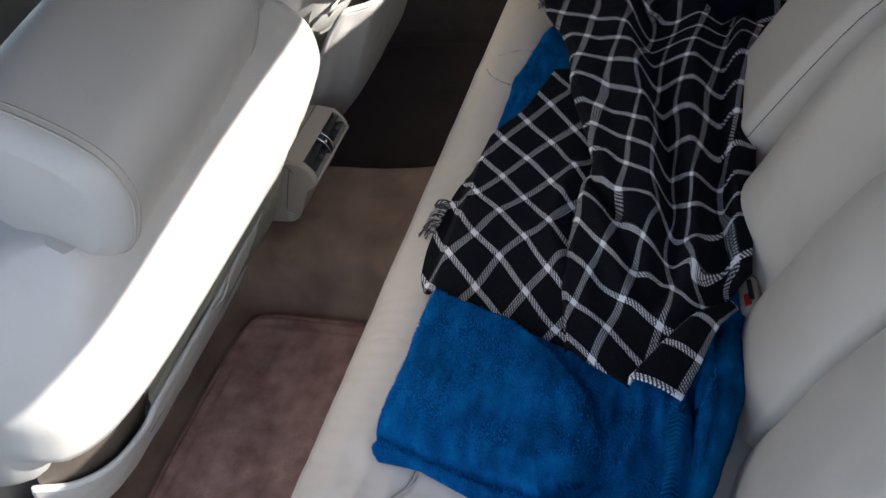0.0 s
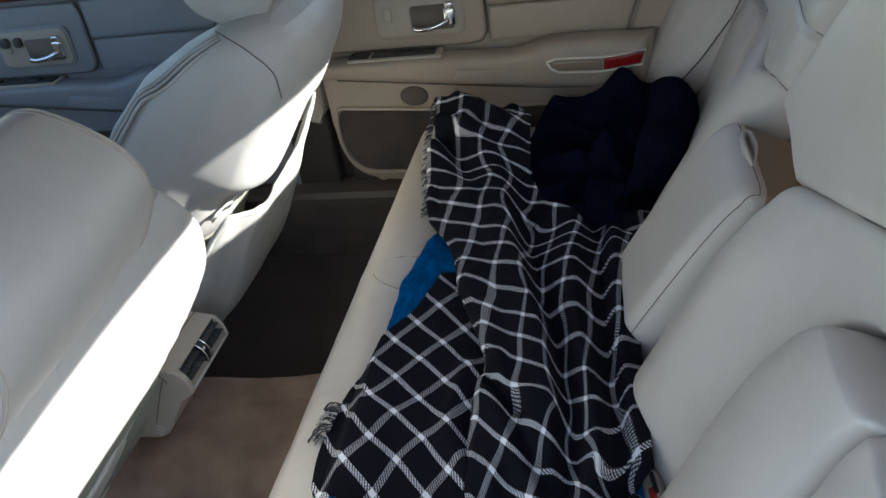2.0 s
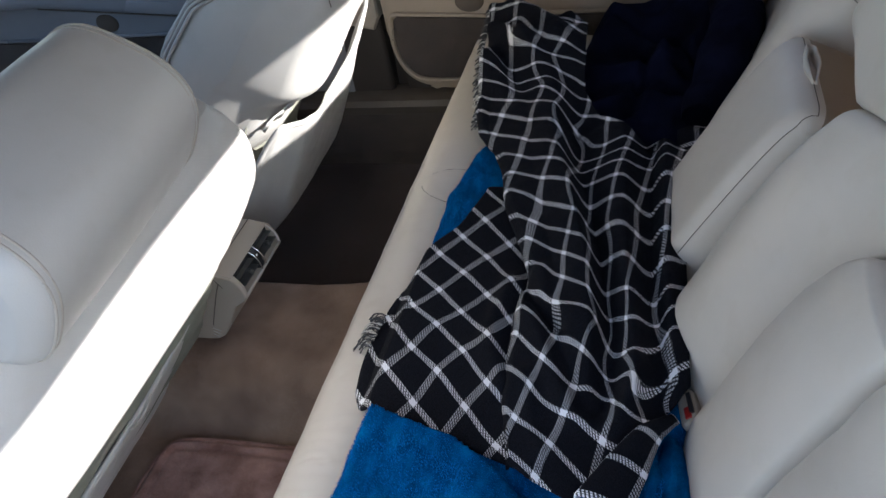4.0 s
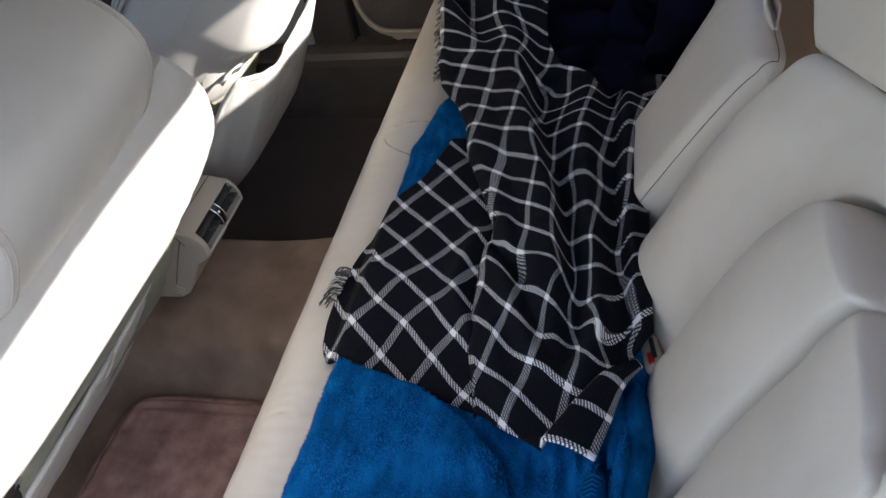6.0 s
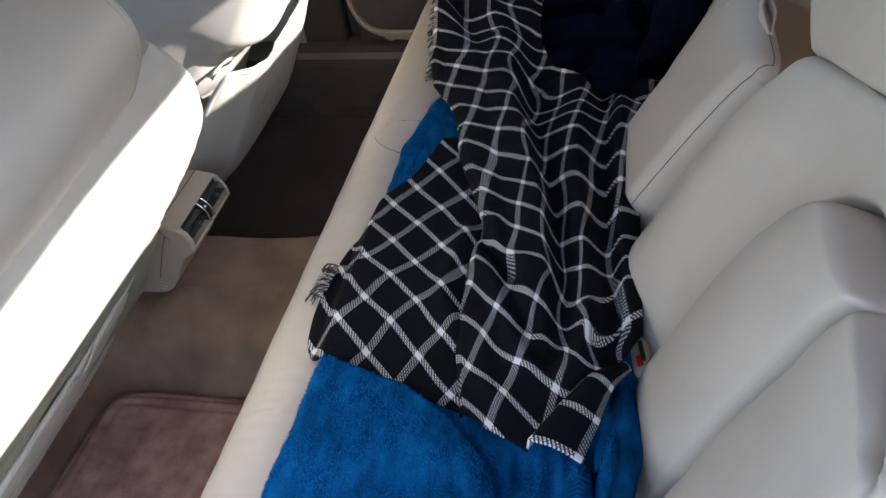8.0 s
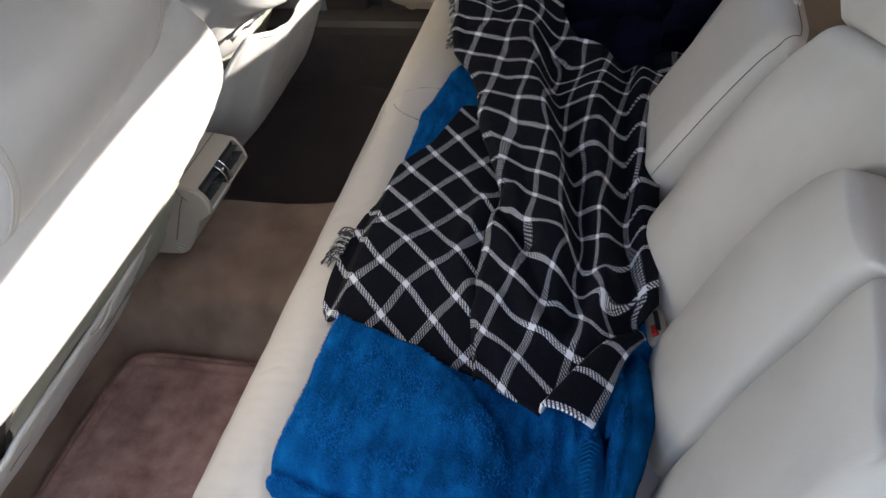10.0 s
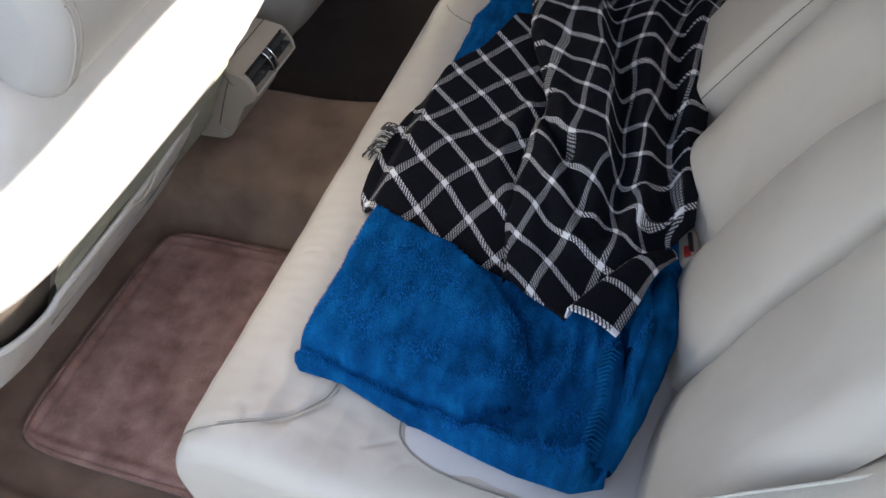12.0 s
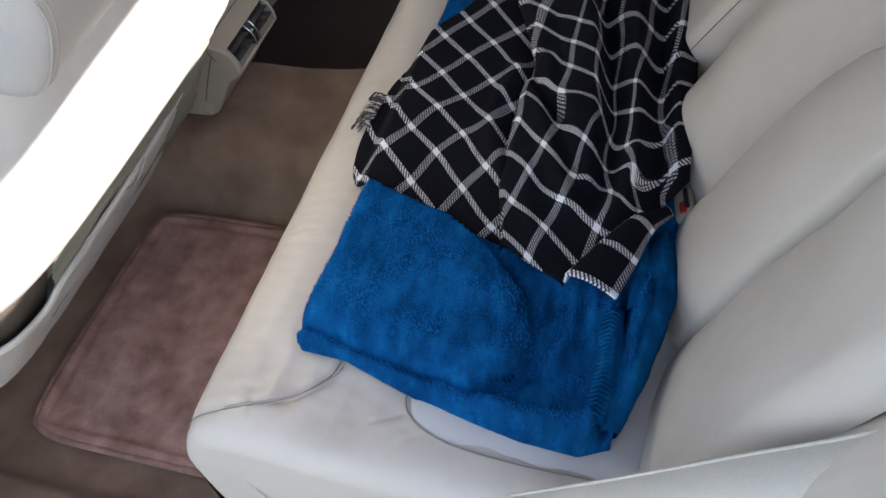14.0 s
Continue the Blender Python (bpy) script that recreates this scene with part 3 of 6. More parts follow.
    sx, sz = np.sign(np.cos(T)) * np.abs(np.cos(T)) ** 0.55, np.sign(np.sin(T)) * np.abs(np.sin(T)) ** 0.55
    Y = FAR - 0.005 - dep * endr * (0.5 + 0.5 * sx) * (1 - 0.10 * (1 - sz) / 2)
    Z = cz + hz * sz
    sheet("armrest", X, Y, Z, vinyl, d)
    tube("armrest_seam", np.array([(v_ + dx, FAR - 0.052, w_) for v_, w_ in ((-0.195, 0.449), (0.07, 0.422), (0.25, 0.404), (0.37, 0.398))]), 0.002, M_SEAM, d, "", 5)
    part("grab_recess", prism_bm([(0.07 + dx, 0.440), (0.085 + dx, 0.462), (0.215 + dx, 0.455), (0.24 + dx, 0.425), (0.225 + dx, 0.418), (0.085 + dx, 0.432)], "y", FAR - 0.075, FAR - 0.060, 0.004), vinyl, d)
    # switch plate on the armrest's front top
    part("switch_plate", box_bm((0.215, 0.055, 0.008), (-0.055 + dx, FAR - 0.032, 0.4905), 0.003, 2, None), M_PLASTIC, d)
    sw = part("switch_panel", box_bm((0.145, 0.036, 0.004), (-0.035 + dx, FAR - 0.034, 0.4955), 0.0015), M_BLACK, d, "dark window switch panel", False)
    part("switch", box_bm((0.055, 0.022, 0.006), (-0.03 + dx, FAR - 0.034, 0.498), 0.002), M_BLACK, sw)
    part("ashtray_lid", box_bm((0.045, 0.036, 0.004), (-0.138 + dx, FAR - 0.034, 0.4955), 0.0015), M_BLACK, d, "", False)
    part("emblem_bar", box_bm((0.022, 0.006, 0.002), (-0.138 + dx, FAR - 0.034, 0.4985)), M_CHROME, d, "", False)
    # reflector lens on the armrest's face
    if name == "door_1":
        rimp = [(0.281, 0.470), (0.290, 0.455), (0.305, 0.447), (0.393, 0.443), (0.476, 0.453), (0.483, 0.482), (0.398, 0.473), (0.30, 0.476), (0.281, 0.470)]
        tube("lens_rim", np.array([(v_, FAR - 0.0875, w_) for v_, w_ in rimp]), 0.0028, mat("pale_rim_plastic", (0.72, 0.66, 0.57), 0.3), d, "pale rim round the lenses", 6)
        part("clear_lens", prism_bm([(0.285, 0.468), (0.305, 0.450), (0.393, 0.446), (0.395, 0.470), (0.30, 0.473)], "y", FAR - 0.091, FAR - 0.080, 0.003), M_CLEAR, d, "clear courtesy lamp lens")
        part("red_lens", prism_bm([(0.398, 0.447), (0.473, 0.456), (0.479, 0.480), (0.400, 0.471)], "y", FAR - 0.0915, FAR - 0.080, 0.003), M_RED, d, "red safety reflector")
    else:
        for xa, w_ in ((-1.012, 0.024), (-0.976, 0.020)):
            part("seat_switch", prism_bm(round_rect(xa - w_ / 2, xa + w_ / 2, 0.578, 0.602, 0.008), "y", FAR - 0.036, FAR - 0.0236, 0.003), M_GREY, d, "grey seat control switch")
    # speaker disc and carpeted map pocket
    bm = bmesh.new()
    bmesh.ops.create_cone(bm, cap_ends=True, segments=32, radius1=0.034, radius2=0.03, depth=0.004, matrix=pose(-0.028 + dx, 1.499, 0.392, 90) @ Matrix.Diagonal((1.0, 0.72, 1.0, 1.0)))
    part("speaker_grille", bm, mat("speaker_cloth", (0.12, 0.095, 0.075), 0.8), d, "dark oval speaker grille")
    pk = [tuple(q) for q in smooth_line([(x0 + 0.026, 0.36), (x0 + 0.020, 0.31), (x0 + 0.030, 0.262), (x0 + 0.052, 0.230), (x0 + 0.085, 0.214), (x0 + 0.20, 0.211), (x1 - 0.1, 0.211)], 30)]
    part("carpet_panel", prism_bm(pk + [(x1 - 0.1, 0.350), (x0 + 0.25, 0.352), (x0 + 0.06, 0.366), (x0 + 0.035, 0.369)], "y", 1.494, 1.502, 0.002), M_CARPET_SHADED, d, "brown carpeted lower door panel", False)
    rim = smooth_line([(x0 + 0.25, 0.360), (x0 + 0.15, 0.367), (x0 + 0.060, 0.3725), (x0 + 0.032, 0.374), (x0 + 0.019, 0.360), (x0 + 0.014, 0.31), (x0 + 0.024, 0.258), (x0 + 0.048, 0.223), (x0 + 0.082, 0.207), (x0 + 0.20, 0.204), (x1 - 0.1, 0.204)], 56)
    tube("pocket_rim", np.stack([rim[:, 0], np.full(len(rim), 1.494), rim[:, 1]], 1), 0.005, vinyl, d, "", 8)
    tube("pocket_edge", np.array([(x0 + 0.249, 1.494, 0.360), (x1 - 0.1, 1.494, 0.358)]), 0.005, vinyl, d, "", 8)
    return d


# ---- rear seat ----
SEAT0, SEAT1 = 0.035, 1.475


def cushion_z(x, y):
    """Height of the rear cushion's upper side."""
    z = 0.345 - 0.085 * np.clip(x, 0, 0.6)
    r = 0.055
    k = np.clip((r - (x + 0.015)) / r, 0, 1)
    z = z - r * 0.75 * (1 - np.sqrt(np.clip(1 - k * k, 0, 1)))
    for e in (SEAT0, 2 * MID - SEAT0):
        k = np.clip((0.045 - np.abs(y - e)) / 0.045, 0, 1)
        z = z - 0.03 * (1 - np.sqrt(np.clip(1 - k * k, 0, 1)))
    z = z + 0.006 * np.sin(np.clip((x - 0.02) / 0.12, 0, 1) * np.pi)
    return z


SEAMS = [
    smooth_line([(-0.012, 0.057), (0.03, 0.068), (0.085, 0.09), (0.115, 0.118), (0.127, 0.151), (0.13, 0.25), (0.13, 0.52)], 40),
    smooth_line([(0.005, 0.872), (0.025, 0.886), (0.06, 0.901), (0.10, 0.90), (0.16, 0.90)], 24),
    smooth_line([(0.014, 0.868), (0.026, 0.843), (0.047, 0.822), (0.08, 0.806), (0.12, 0.80)], 24),
]


# creases of use in the leather
WRINKLES = [
    [(0.049, 0.040), (0.076, 0.066), (0.095, 0.088)], [(0.177, 0.093), (0.202, 0.108)], [(0.202, 0.067), (0.22, 0.089)], [(0.051, 0.098), (0.061, 0.069), (0.074, 0.056)], [(0.03, 0.60), (0.055, 0.62), (0.075, 0.61)],
    [(0.02, 0.66), (0.05, 0.655)], [(0.025, 0.73), (0.06, 0.745)], [(0.01, 0.30), (0.03, 0.31), (0.045, 0.30)], [(0.12, 0.055), (0.15, 0.07), (0.2, 0.066)], [(0.24, 0.05), (0.29, 0.07), (0.33, 0.062)],
]


def rear_seat():
    seat = thing("rear_seat", "beige leather rear bench seat with a folded-up centre armrest", "car seat")
    # cushion: rows run from the underside of the front edge over the top to the back
    prof = [(0.05, 0.03), (0.02, 0.06), (0.0, 0.12), (-0.010, 0.19), (-0.015, 0.24), (-0.016, 0.27)]
    ys = np.r_[[SEAT0] * 3, SEAT0 + 0.045 * (1 - np.cos(np.linspace(0, np.pi / 2, 9))[::1]), np.linspace(SEAT0 + 0.05, SEAT0 + 0.36, 150)[:-1], np.linspace(SEAT0 + 0.36, SEAT1 - 0.05, 150), SEAT1 - 0.045 * (1 - np.sin(np.linspace(0, np.pi / 2, 9)))[::1], [SEAT1] * 3]
    xs = np.r_[-0.016 + 0.06 * (1 - np.cos(np.linspace(0.05, np.pi / 2, 12))), np.linspace(0.05, 0.56, 170)]
    low = np.array([1.0, 0.6, 0.2] + [0.0] * (len(ys) - 6) + [0.2, 0.6, 1.0])
    X, Y = np.meshgrid(xs, ys, indexing="ij")
    Z = cushion_z(X, Y)
    for s_, d_ in zip(SEAMS, (0.0045, 0.003, 0.003)):
        Z += groove(dist_line(X, Y, s_), d_, 0.0045)
        Z += 0.002 * np.exp(-(dist_line(X, Y, s_) / 0.02) ** 2)
    Z += 0.0018 * wobble(X, Y, 13.0) + 0.0009 * wobble(X * 1.0, Y * 2.2, 34.0, 2.0)
    Z += 0.0022 * np.abs(wobble(X, Y * 0.7, 28.0, 5.0)) * np.exp(-((X - 0.10) / 0.10) ** 2 - ((Y - 0.08) / 0.09) ** 2) * -3
    for w_ in WRINKLES:
        dw = dist_line(X, Y, smooth_line(w_, 12))
        Z += groove(dw, 0.0012, 0.0024) + 0.0003 * np.exp(-((dw - 0.007) / 0.005) ** 2)
    Z = Z * (1 - low) + 0.03 * low
    PX, PY = np.meshgrid([p[0] for p in prof], ys, indexing="ij")
    PZ = np.broadcast_to(np.array([p[1] for p in prof])[:, None], PX.shape)
    PZ = np.minimum(PZ, Z[0][None, :])
    sheet("cushion", np.vstack([PX, X]), np.vstack([PY, Y]), np.vstack([PZ, Z]), M_LEATHER, seat, flip=False)
    # raised inserts of the two sitting places
    for y0, y1 in ((0.086, 0.53), (2 * MID - 0.53, 2 * MID - 0.086)):
        U, V = np.meshgrid(np.linspace(-1, 1, 60), np.linspace(-1, 1, 90), indexing="ij")
        def sq(a, c):
            return a * np.sqrt(np.clip(1 - 0.18 * np.abs(c) ** 8, 0, 1)) 
        X = 0.330 + 0.130 * sq(U, V)
        Y = (y0 + y1) / 2 + (y1 - y0) / 2 * sq(V, U)
        e = np.clip(1 - np.maximum(np.abs(U), np.abs(V)), 0, 1)
        Z = cushion_z(X, Y) - 0.003 + 0.009 * (1 - np.exp(-e / 0.07)) + 0.0015 * wobble(X, Y, 22.0, 7.0)
        sheet("seat_insert", X, Y, Z, M_INSERT, seat, "pale leather seat insert")
    # stitching beside the seams
    for s_ in SEAMS:
        p = np.stack([s_[:, 0], s_[:, 1], cushion_z(s_[:, 0], s_[:, 1]) - 0.0002], 1)
        tube("seam", p[:30], 0.0009, M_FOLD, seat, "", 6)
    rim = np.array([(x, y, float(cushion_z(np.array(x), np.array(y))) + 0.0012) for x, y in smooth_line([(0.43, 0.090), (0.33, 0.0855), (0.265, 0.088), (0.232, 0.096), (0.212, 0.108), (0.203, 0.125), (0.2005, 0.17)], 40)])
    tube("insert_seam", rim, 0.0010, M_FOLD, seat, "", 6)
    edge = np.array([(0.006 + 0.02 * q, 0.043 - 0.004 * q, 0.318 - 0.04 * q) for q in np.linspace(0, 4, 12)])
    tube("end_seam", edge, 0.0012, M_THREAD, seat, "", 5)
    for s_ in SEAMS[:1]:
        p = np.stack([s_[:, 0] + 0.006, s_[:, 1] + 0.004, cushion_z(s_[:, 0] + 0.006, s_[:, 1]) + 0.0015], 1)
        tube("seam_stitch", p[6:26], 0.0007, M_THREAD, seat, "", 4)
    # backrest: depth of a point over the slanted plane, y across, h up the slope
    RX, RZ = 0.44, 0.33
    ax = np.array([0.516, 1.0]) / math.hypot(0.516, 1.0)

    def back_point(y, h, out):
        return RX + ax[0] * h - ax[1] * out, y, RZ + ax[1] * h + ax[0] * out

    def mirror(pts):
        return [(2 * MID - a, c) for a, c in pts]

    def back_seam(y):
        return np.interp(y, [0.05, 0.20, 0.31, 0.388, 0.471, 0.55, 0.574, 0.595, 0.66, 0.755], [0.455, 0.448, 0.430, 0.410, 0.381, 0.354, 0.346, 0.349, 0.364, 0.374])

    H_SEAM, H_TOP = 0.385, 0.60
    for side in (0, 1):
        fy = (lambda a: a) if side == 0 else (lambda a: 2 * MID - a)
        # lower back
        u = np.linspace(0, 1, 280)
        y0, y1 = 0.055, 0.635
        Yl, H = np.meshgrid(u, np.linspace(0, 1, 300), indexing="ij")
        y1 = np.interp(-0.13 + 0.48 * H, [-0.13, 0.05, 0.166, 0.224, 0.27, 0.31, 0.35], [0.640, 0.640, 0.632, 0.612, 0.600, 0.588, 0.578]) if side == 0 else y1
        Yl = y0 + (y1 - y0) * Yl
        hs = back_seam(Yl)
        H = -0.13 + H * (hs + 0.13)
        out = -0.030 * (1 - np.clip(H / 0.30, 0, 1))
        # inboard bolster, full and round, wider at the bottom
        out += side * (-0.02 - 0.16 * np.clip(0.635 - Yl, 0, 1)) + 0.062 * np.exp(-((Yl - (0.545, 0.56)[side]) / 0.095) ** 2) * (1 - 0.7 * np.clip(H / 0.36, 0, 1))
        crA = smooth_line([(0.425, -0.13), (0.418, -0.016), (0.410, 0.083), (0.405, 0.182), (0.390, 0.255), (0.362, 0.312), (0.338, 0.341), (0.312, 0.354), (0.272, 0.354), (0.216, 0.350), (0.165, 0.346), (0.114, 0.338), (0.070, 0.31), (0.062, 0.15), (0.08, -0.13)], 90)
        crB = smooth_line([(0.255, -0.13), (0.248, -0.02), (0.243, 0.083), (0.240, 0.183), (0.233, 0.263), (0.224, 0.314), (0.215, 0.346)], 40)
        dA, dB = dist_line(Yl, H, crA), dist_line(Yl, H, crB)
        ya = np.interp(H, [-0.13, 0.27, 0.31], [-0.06, -0.06, 0.0])
        yb = np.interp(H, [-0.13, -0.02, 0.083, 0.183, 0.263, 0.314, 0.346], [0.255, 0.248, 0.243, 0.240, 0.233, 0.224, 0.215])
        yc = np.interp(H, [-0.13, -0.016, 0.083, 0.182, 0.255, 0.312, 0.341, 0.354], [0.425, 0.418, 0.410, 0.405, 0.390, 0.362, 0.338, 0.312])
        inside = ((Yl > ya) & (Yl < yc) & (H < 0.356)).astype(float)
        chan = np.where(Yl < yb, np.sin(np.pi * np.clip((Yl - ya) / (yb - ya), 0, 1)), np.sin(np.pi * np.clip((Yl - yb) / (yc - yb), 0, 1)))
        topf = np.clip((0.357 - H) / (0.020, 0.04)[side], 0, 1) ** 0.4
        out += inside * (0.034, 0.016)[side] * np.abs(chan) ** (0.36 - (0.27, 0.0)[side] * np.clip((H - 0.26) / 0.08, 0, 1)) * topf
        out += (1 - 0.45 * side) * (groove(dA, 0.024, 0.0042) + groove(dB, 0.021, 0.0045) * (1 - (0.62, 0.0)[side] * np.clip((H - 0.27) / 0.07, 0, 1))) * np.clip((Yl - 0.075) / 0.03, 0, 1)
        out -= 0.02 * np.clip((0.02 - H) / 0.1, 0, 1)
        out += 0.006 * np.clip(np.sin((H - 0.02) / 0.36 * np.pi), 0, 1)
        # round off towards the edges
        for d_, r_, k_ in ((Yl - y0, 0.03, 0.03), (y1 - Yl, (0.036, 0.05)[side], (0.06, 0.085)[side]), (hs - H, 0.020, 0.016)):
            e = np.clip(1 - d_ / r_, 0, 1)
            out -= k_ * (1 - np.sqrt(np.clip(1 - e * e, 0, 1)))
        out += 0.0022 * wobble(Yl, H, 14.0, 11.0 + side) + 0.0004 * wobble(Yl, H, 40.0, 4.0)
        Xb, Yb, Zb = back_point(fy(Yl), H, out)
        lower = sheet("lower_back", Xb, Yb, Zb, M_LEATHER, seat, flip=side == 0)
        # dark tubes paint the shade down in the two pad creases
        for line_, lo_, hi_ in ((crA, 22, (60, 74)[side]), (crB, 12, (37, 40)[side])):
            near = [int(np.argmin((Yl - a_) ** 2 + (H - c_) ** 2)) for a_, c_ in line_[lo_:hi_:3]]
            crease = smooth_line([(Xb.flat[k], Yb.flat[k], Zb.flat[k]) for k in near], 90)
            tube("crease_shade", crease, 0.0009, M_CREASE, lower, "", 5)
        # upper back with the built-in head pad
        # unseen tops, their heights set to place the shadow on the front seats
        H_TOP = (0.63, 0.69)[side]
        Yl, H = np.meshgrid(0.045 + (0.752 - 0.045) * u, np.linspace(0, 1, 90), indexing="ij")
        hs = back_seam(Yl)
        H = hs - 0.002 + H * (H_TOP + 0.052 - hs)
        out = 0.012 + 0.02 * np.exp(-((H - 0.56) / 0.10) ** 2 - ((Yl - 0.34) / 0.22) ** 4)
        out += side * (-0.02 - 0.16 * np.clip(0.635 - Yl, -0.05, 1))
        pad = smooth_line([(0.425, 0.450), (0.415, 0.49), (0.425, 0.528), (0.46, 0.538), (0.60, 0.545), (0.715, 0.545), (0.735, 0.53), (0.735, 0.46), (0.715, 0.442), (0.60, 0.440), (0.46, 0.440), (0.425, 0.450)], 90) if side else smooth_line([(0.14, 0.435), (0.135, 0.50), (0.15, 0.555), (0.30, 0.575), (0.48, 0.56), (0.515, 0.53), (0.52, 0.45), (0.50, 0.425), (0.30, 0.42), (0.14, 0.435)], 70)
        out += groove(dist_line(Yl, H, pad), 0.006 * side, 0.006)
        for d_, r_, k_ in ((H - (hs - 0.002), 0.018, 0.016), (0.752 - Yl, 0.05, 0.04)):
            e = np.clip(1 - d_ / r_, 0, 1)
            out -= k_ * (1 - np.sqrt(np.clip(1 - e * e, 0, 1)))
        e = np.clip((H - H_TOP) / 0.05, 0, 1)
        out -= 0.12 * (1 - np.sqrt(np.clip(1 - e * e, 0, 1)))
        out += 0.002 * wobble(Yl, H, 12.0, 21.0 + side)
        Xb, Yb, Zb = back_point(fy(Yl), H, out)
        sheet("upper_back", Xb, Yb, Zb, M_LEATHER, seat, flip=side == 0)
        tube("back_seam", np.stack([Xb[4:-12, 0], Yb[4:-12, 0], Zb[4:-12, 0]], 1)[::4], (0.0015, 0.0016)[side], M_SEAM, seat, "", 5)
        if side:
            # seam of the head pad
            near = [int(np.argmin((Yl - a_) ** 2 + (H - c_) ** 2)) for a_, c_ in pad[::5]]
            line = smooth_line([(Xb.flat[k] - 0.0004, Yb.flat[k], Zb.flat[k] + 0.0004) for k in near], 90)
            tube("pad_seam", line, 0.0008, M_FOLD, seat, "", 5)
        # side bolster against the wheel arch
        if not side:
            hb, sb = np.meshgrid(np.linspace(-0.12, 0.64, 60), np.linspace(0, 1, 30), indexing="ij")
            o_ = 0.014 - 0.022 * (1 - np.sin(np.clip(sb / 0.4, 0, 1) * np.pi / 2)) - 0.05 * np.clip((sb - 0.7) / 0.3, 0, 1) ** 2 + 0.0015 * wobble(hb, sb, 9.0, 12.0)
            Xb, Yb, Zb = back_point(0.070 - 0.125 * sb, hb, o_)
            sheet("side_bolster", Xb, Yb, Zb, M_LEATHER, seat)
        if side:
            hb, sb = np.meshgrid(np.linspace(-0.10, 0.66, 60), np.linspace(0, 1, 26), indexing="ij")
            o_in = np.interp(hb, [-0.1, 0.0, 0.11, 0.19, 0.286, 0.42, 0.54, 0.66], [-0.04, -0.03, -0.040, -0.064, -0.076, -0.058, -0.035, -0.05])
            o_ri = np.interp(hb, [-0.1, 0.035, 0.13, 0.265, 0.395, 0.512, 0.66], [-0.03, -0.006, 0.013, 0.013, -0.008, -0.024, -0.06])
            o_ = o_in + (o_ri - o_in) * np.sin(np.clip(sb / 0.8, 0, 1) * np.pi / 2) ** 0.8
            o_ = o_ - 0.05 * np.clip((0.10 - sb) / 0.10, 0, 1) ** 2 - 0.05 * np.clip((sb - 0.8) / 0.2, 0, 1) ** 2 + 0.002 * wobble(hb, sb, 9.0, 2.0)
            Xb, Yb, Zb = back_point(1.398 + 0.015 * np.sin(hb * 6) + 0.135 * sb, hb, o_)
            sheet("side_bolster", Xb, Yb, Zb, M_LEATHER, seat, flip=True)
            # dark tube in place of the shade between bolster and backrest
            tube("bolster_gap_shade", np.stack([Xb[10:, 1], Yb[10:, 1] - 0.003, Zb[10:, 1]], 1)[::2], 0.0016, M_SEAM, seat, "dark tube painting the shaded gap beside the side bolster", 6)
    # a panel line in the upper middle
    yq, hq = np.meshgrid(np.linspace(0.64, 0.88, 30), np.linspace(H_SEAM - 0.01, H_TOP + 0.05, 34), indexing="ij")
    Xb, Yb, Zb = back_point(yq, hq, -0.022 - 0.03 * np.exp(-(hq - H_SEAM + 0.01) / 0.012))
    sheet("middle_back", Xb, Yb, Zb, M_LEATHER, seat, flip=True)
    # sheet behind the armrest; the recess's enclosed shade is painted as its colour
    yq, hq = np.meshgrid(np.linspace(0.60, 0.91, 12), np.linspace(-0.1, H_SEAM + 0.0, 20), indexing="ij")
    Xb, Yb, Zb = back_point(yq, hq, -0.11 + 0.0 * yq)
    sheet("armrest_recess", Xb, Yb, Zb, mat("armrest_recess_shade", (0.14, 0.11, 0.085), 0.9), seat, "sheet painted dark for the shade behind the armrest", flip=True)
    # armrest: rounded block folded up between the backrests
    yy = np.linspace(-1, 1, 40)
    aa = np.linspace(0, 1, 70)
    A, Yv = np.meshgrid(aa, yy, indexing="ij")
    # path over the front face and the top, h up the slope
    pth = np.array([(-0.12, 0.018), (-0.05, 0.027), (0.05, 0.026), (0.15, 0.019), (0.225, 0.011), (0.262, 0.003), (0.280, -0.009), (0.288, -0.026), (0.290, -0.06), (0.289, -0.11)])
    sm = smooth_line(pth, 120)
    ss = np.r_[0, np.cumsum(np.hypot(*np.diff(sm, axis=0).T))]
    Hh, Oo = np.interp(A * ss[-1], ss, sm[:, 0]), np.interp(A * ss[-1], ss, sm[:, 1])
    edge = np.abs(Yv)
    rr = np.clip((edge - 0.72) / 0.28, 0, 1)
    Oo = Oo - 0.05 * (1 - np.sqrt(np.clip(1 - rr * rr, 0, 1))) * np.clip((0.285 - Hh) / 0.02, 0, 1)
    Hh = Hh - 0.02 * (1 - np.sqrt(np.clip(1 - rr * rr, 0, 1))) * np.clip((Hh - 0.23) / 0.05, 0, 1)
    Xb, Yb, Zb = back_point(MID + 0.003 + 0.112 * Yv, Hh, Oo + 0.014 + 0.0006 * wobble(A * 3, Yv, 1.5))
    kt = int(np.argmax(Hh[:, 20] > 0.2875))
    atop = [q[kt:] for q in (Xb, Yb, Zb)]
    arm = sheet("armrest", Xb[:kt + 1], Yb[:kt + 1], Zb[:kt + 1], M_LEATHER, seat, "folded-up beige leather armrest", flip=True)
    # brown of its own, with the shading towards the back put into it
    sheet("armrest_top", *atop, mat("brown_vinyl", (0.26, 0.205, 0.155), 0.55), arm, "brown vinyl top of the armrest", flip=True)
    # its side walls
    for sgn in (-1, 1):
        sd = np.stack([Xb[:, 0 if sgn < 0 else -1], Yb[:, 0 if sgn < 0 else -1], Zb[:, 0 if sgn < 0 else -1]], 1)
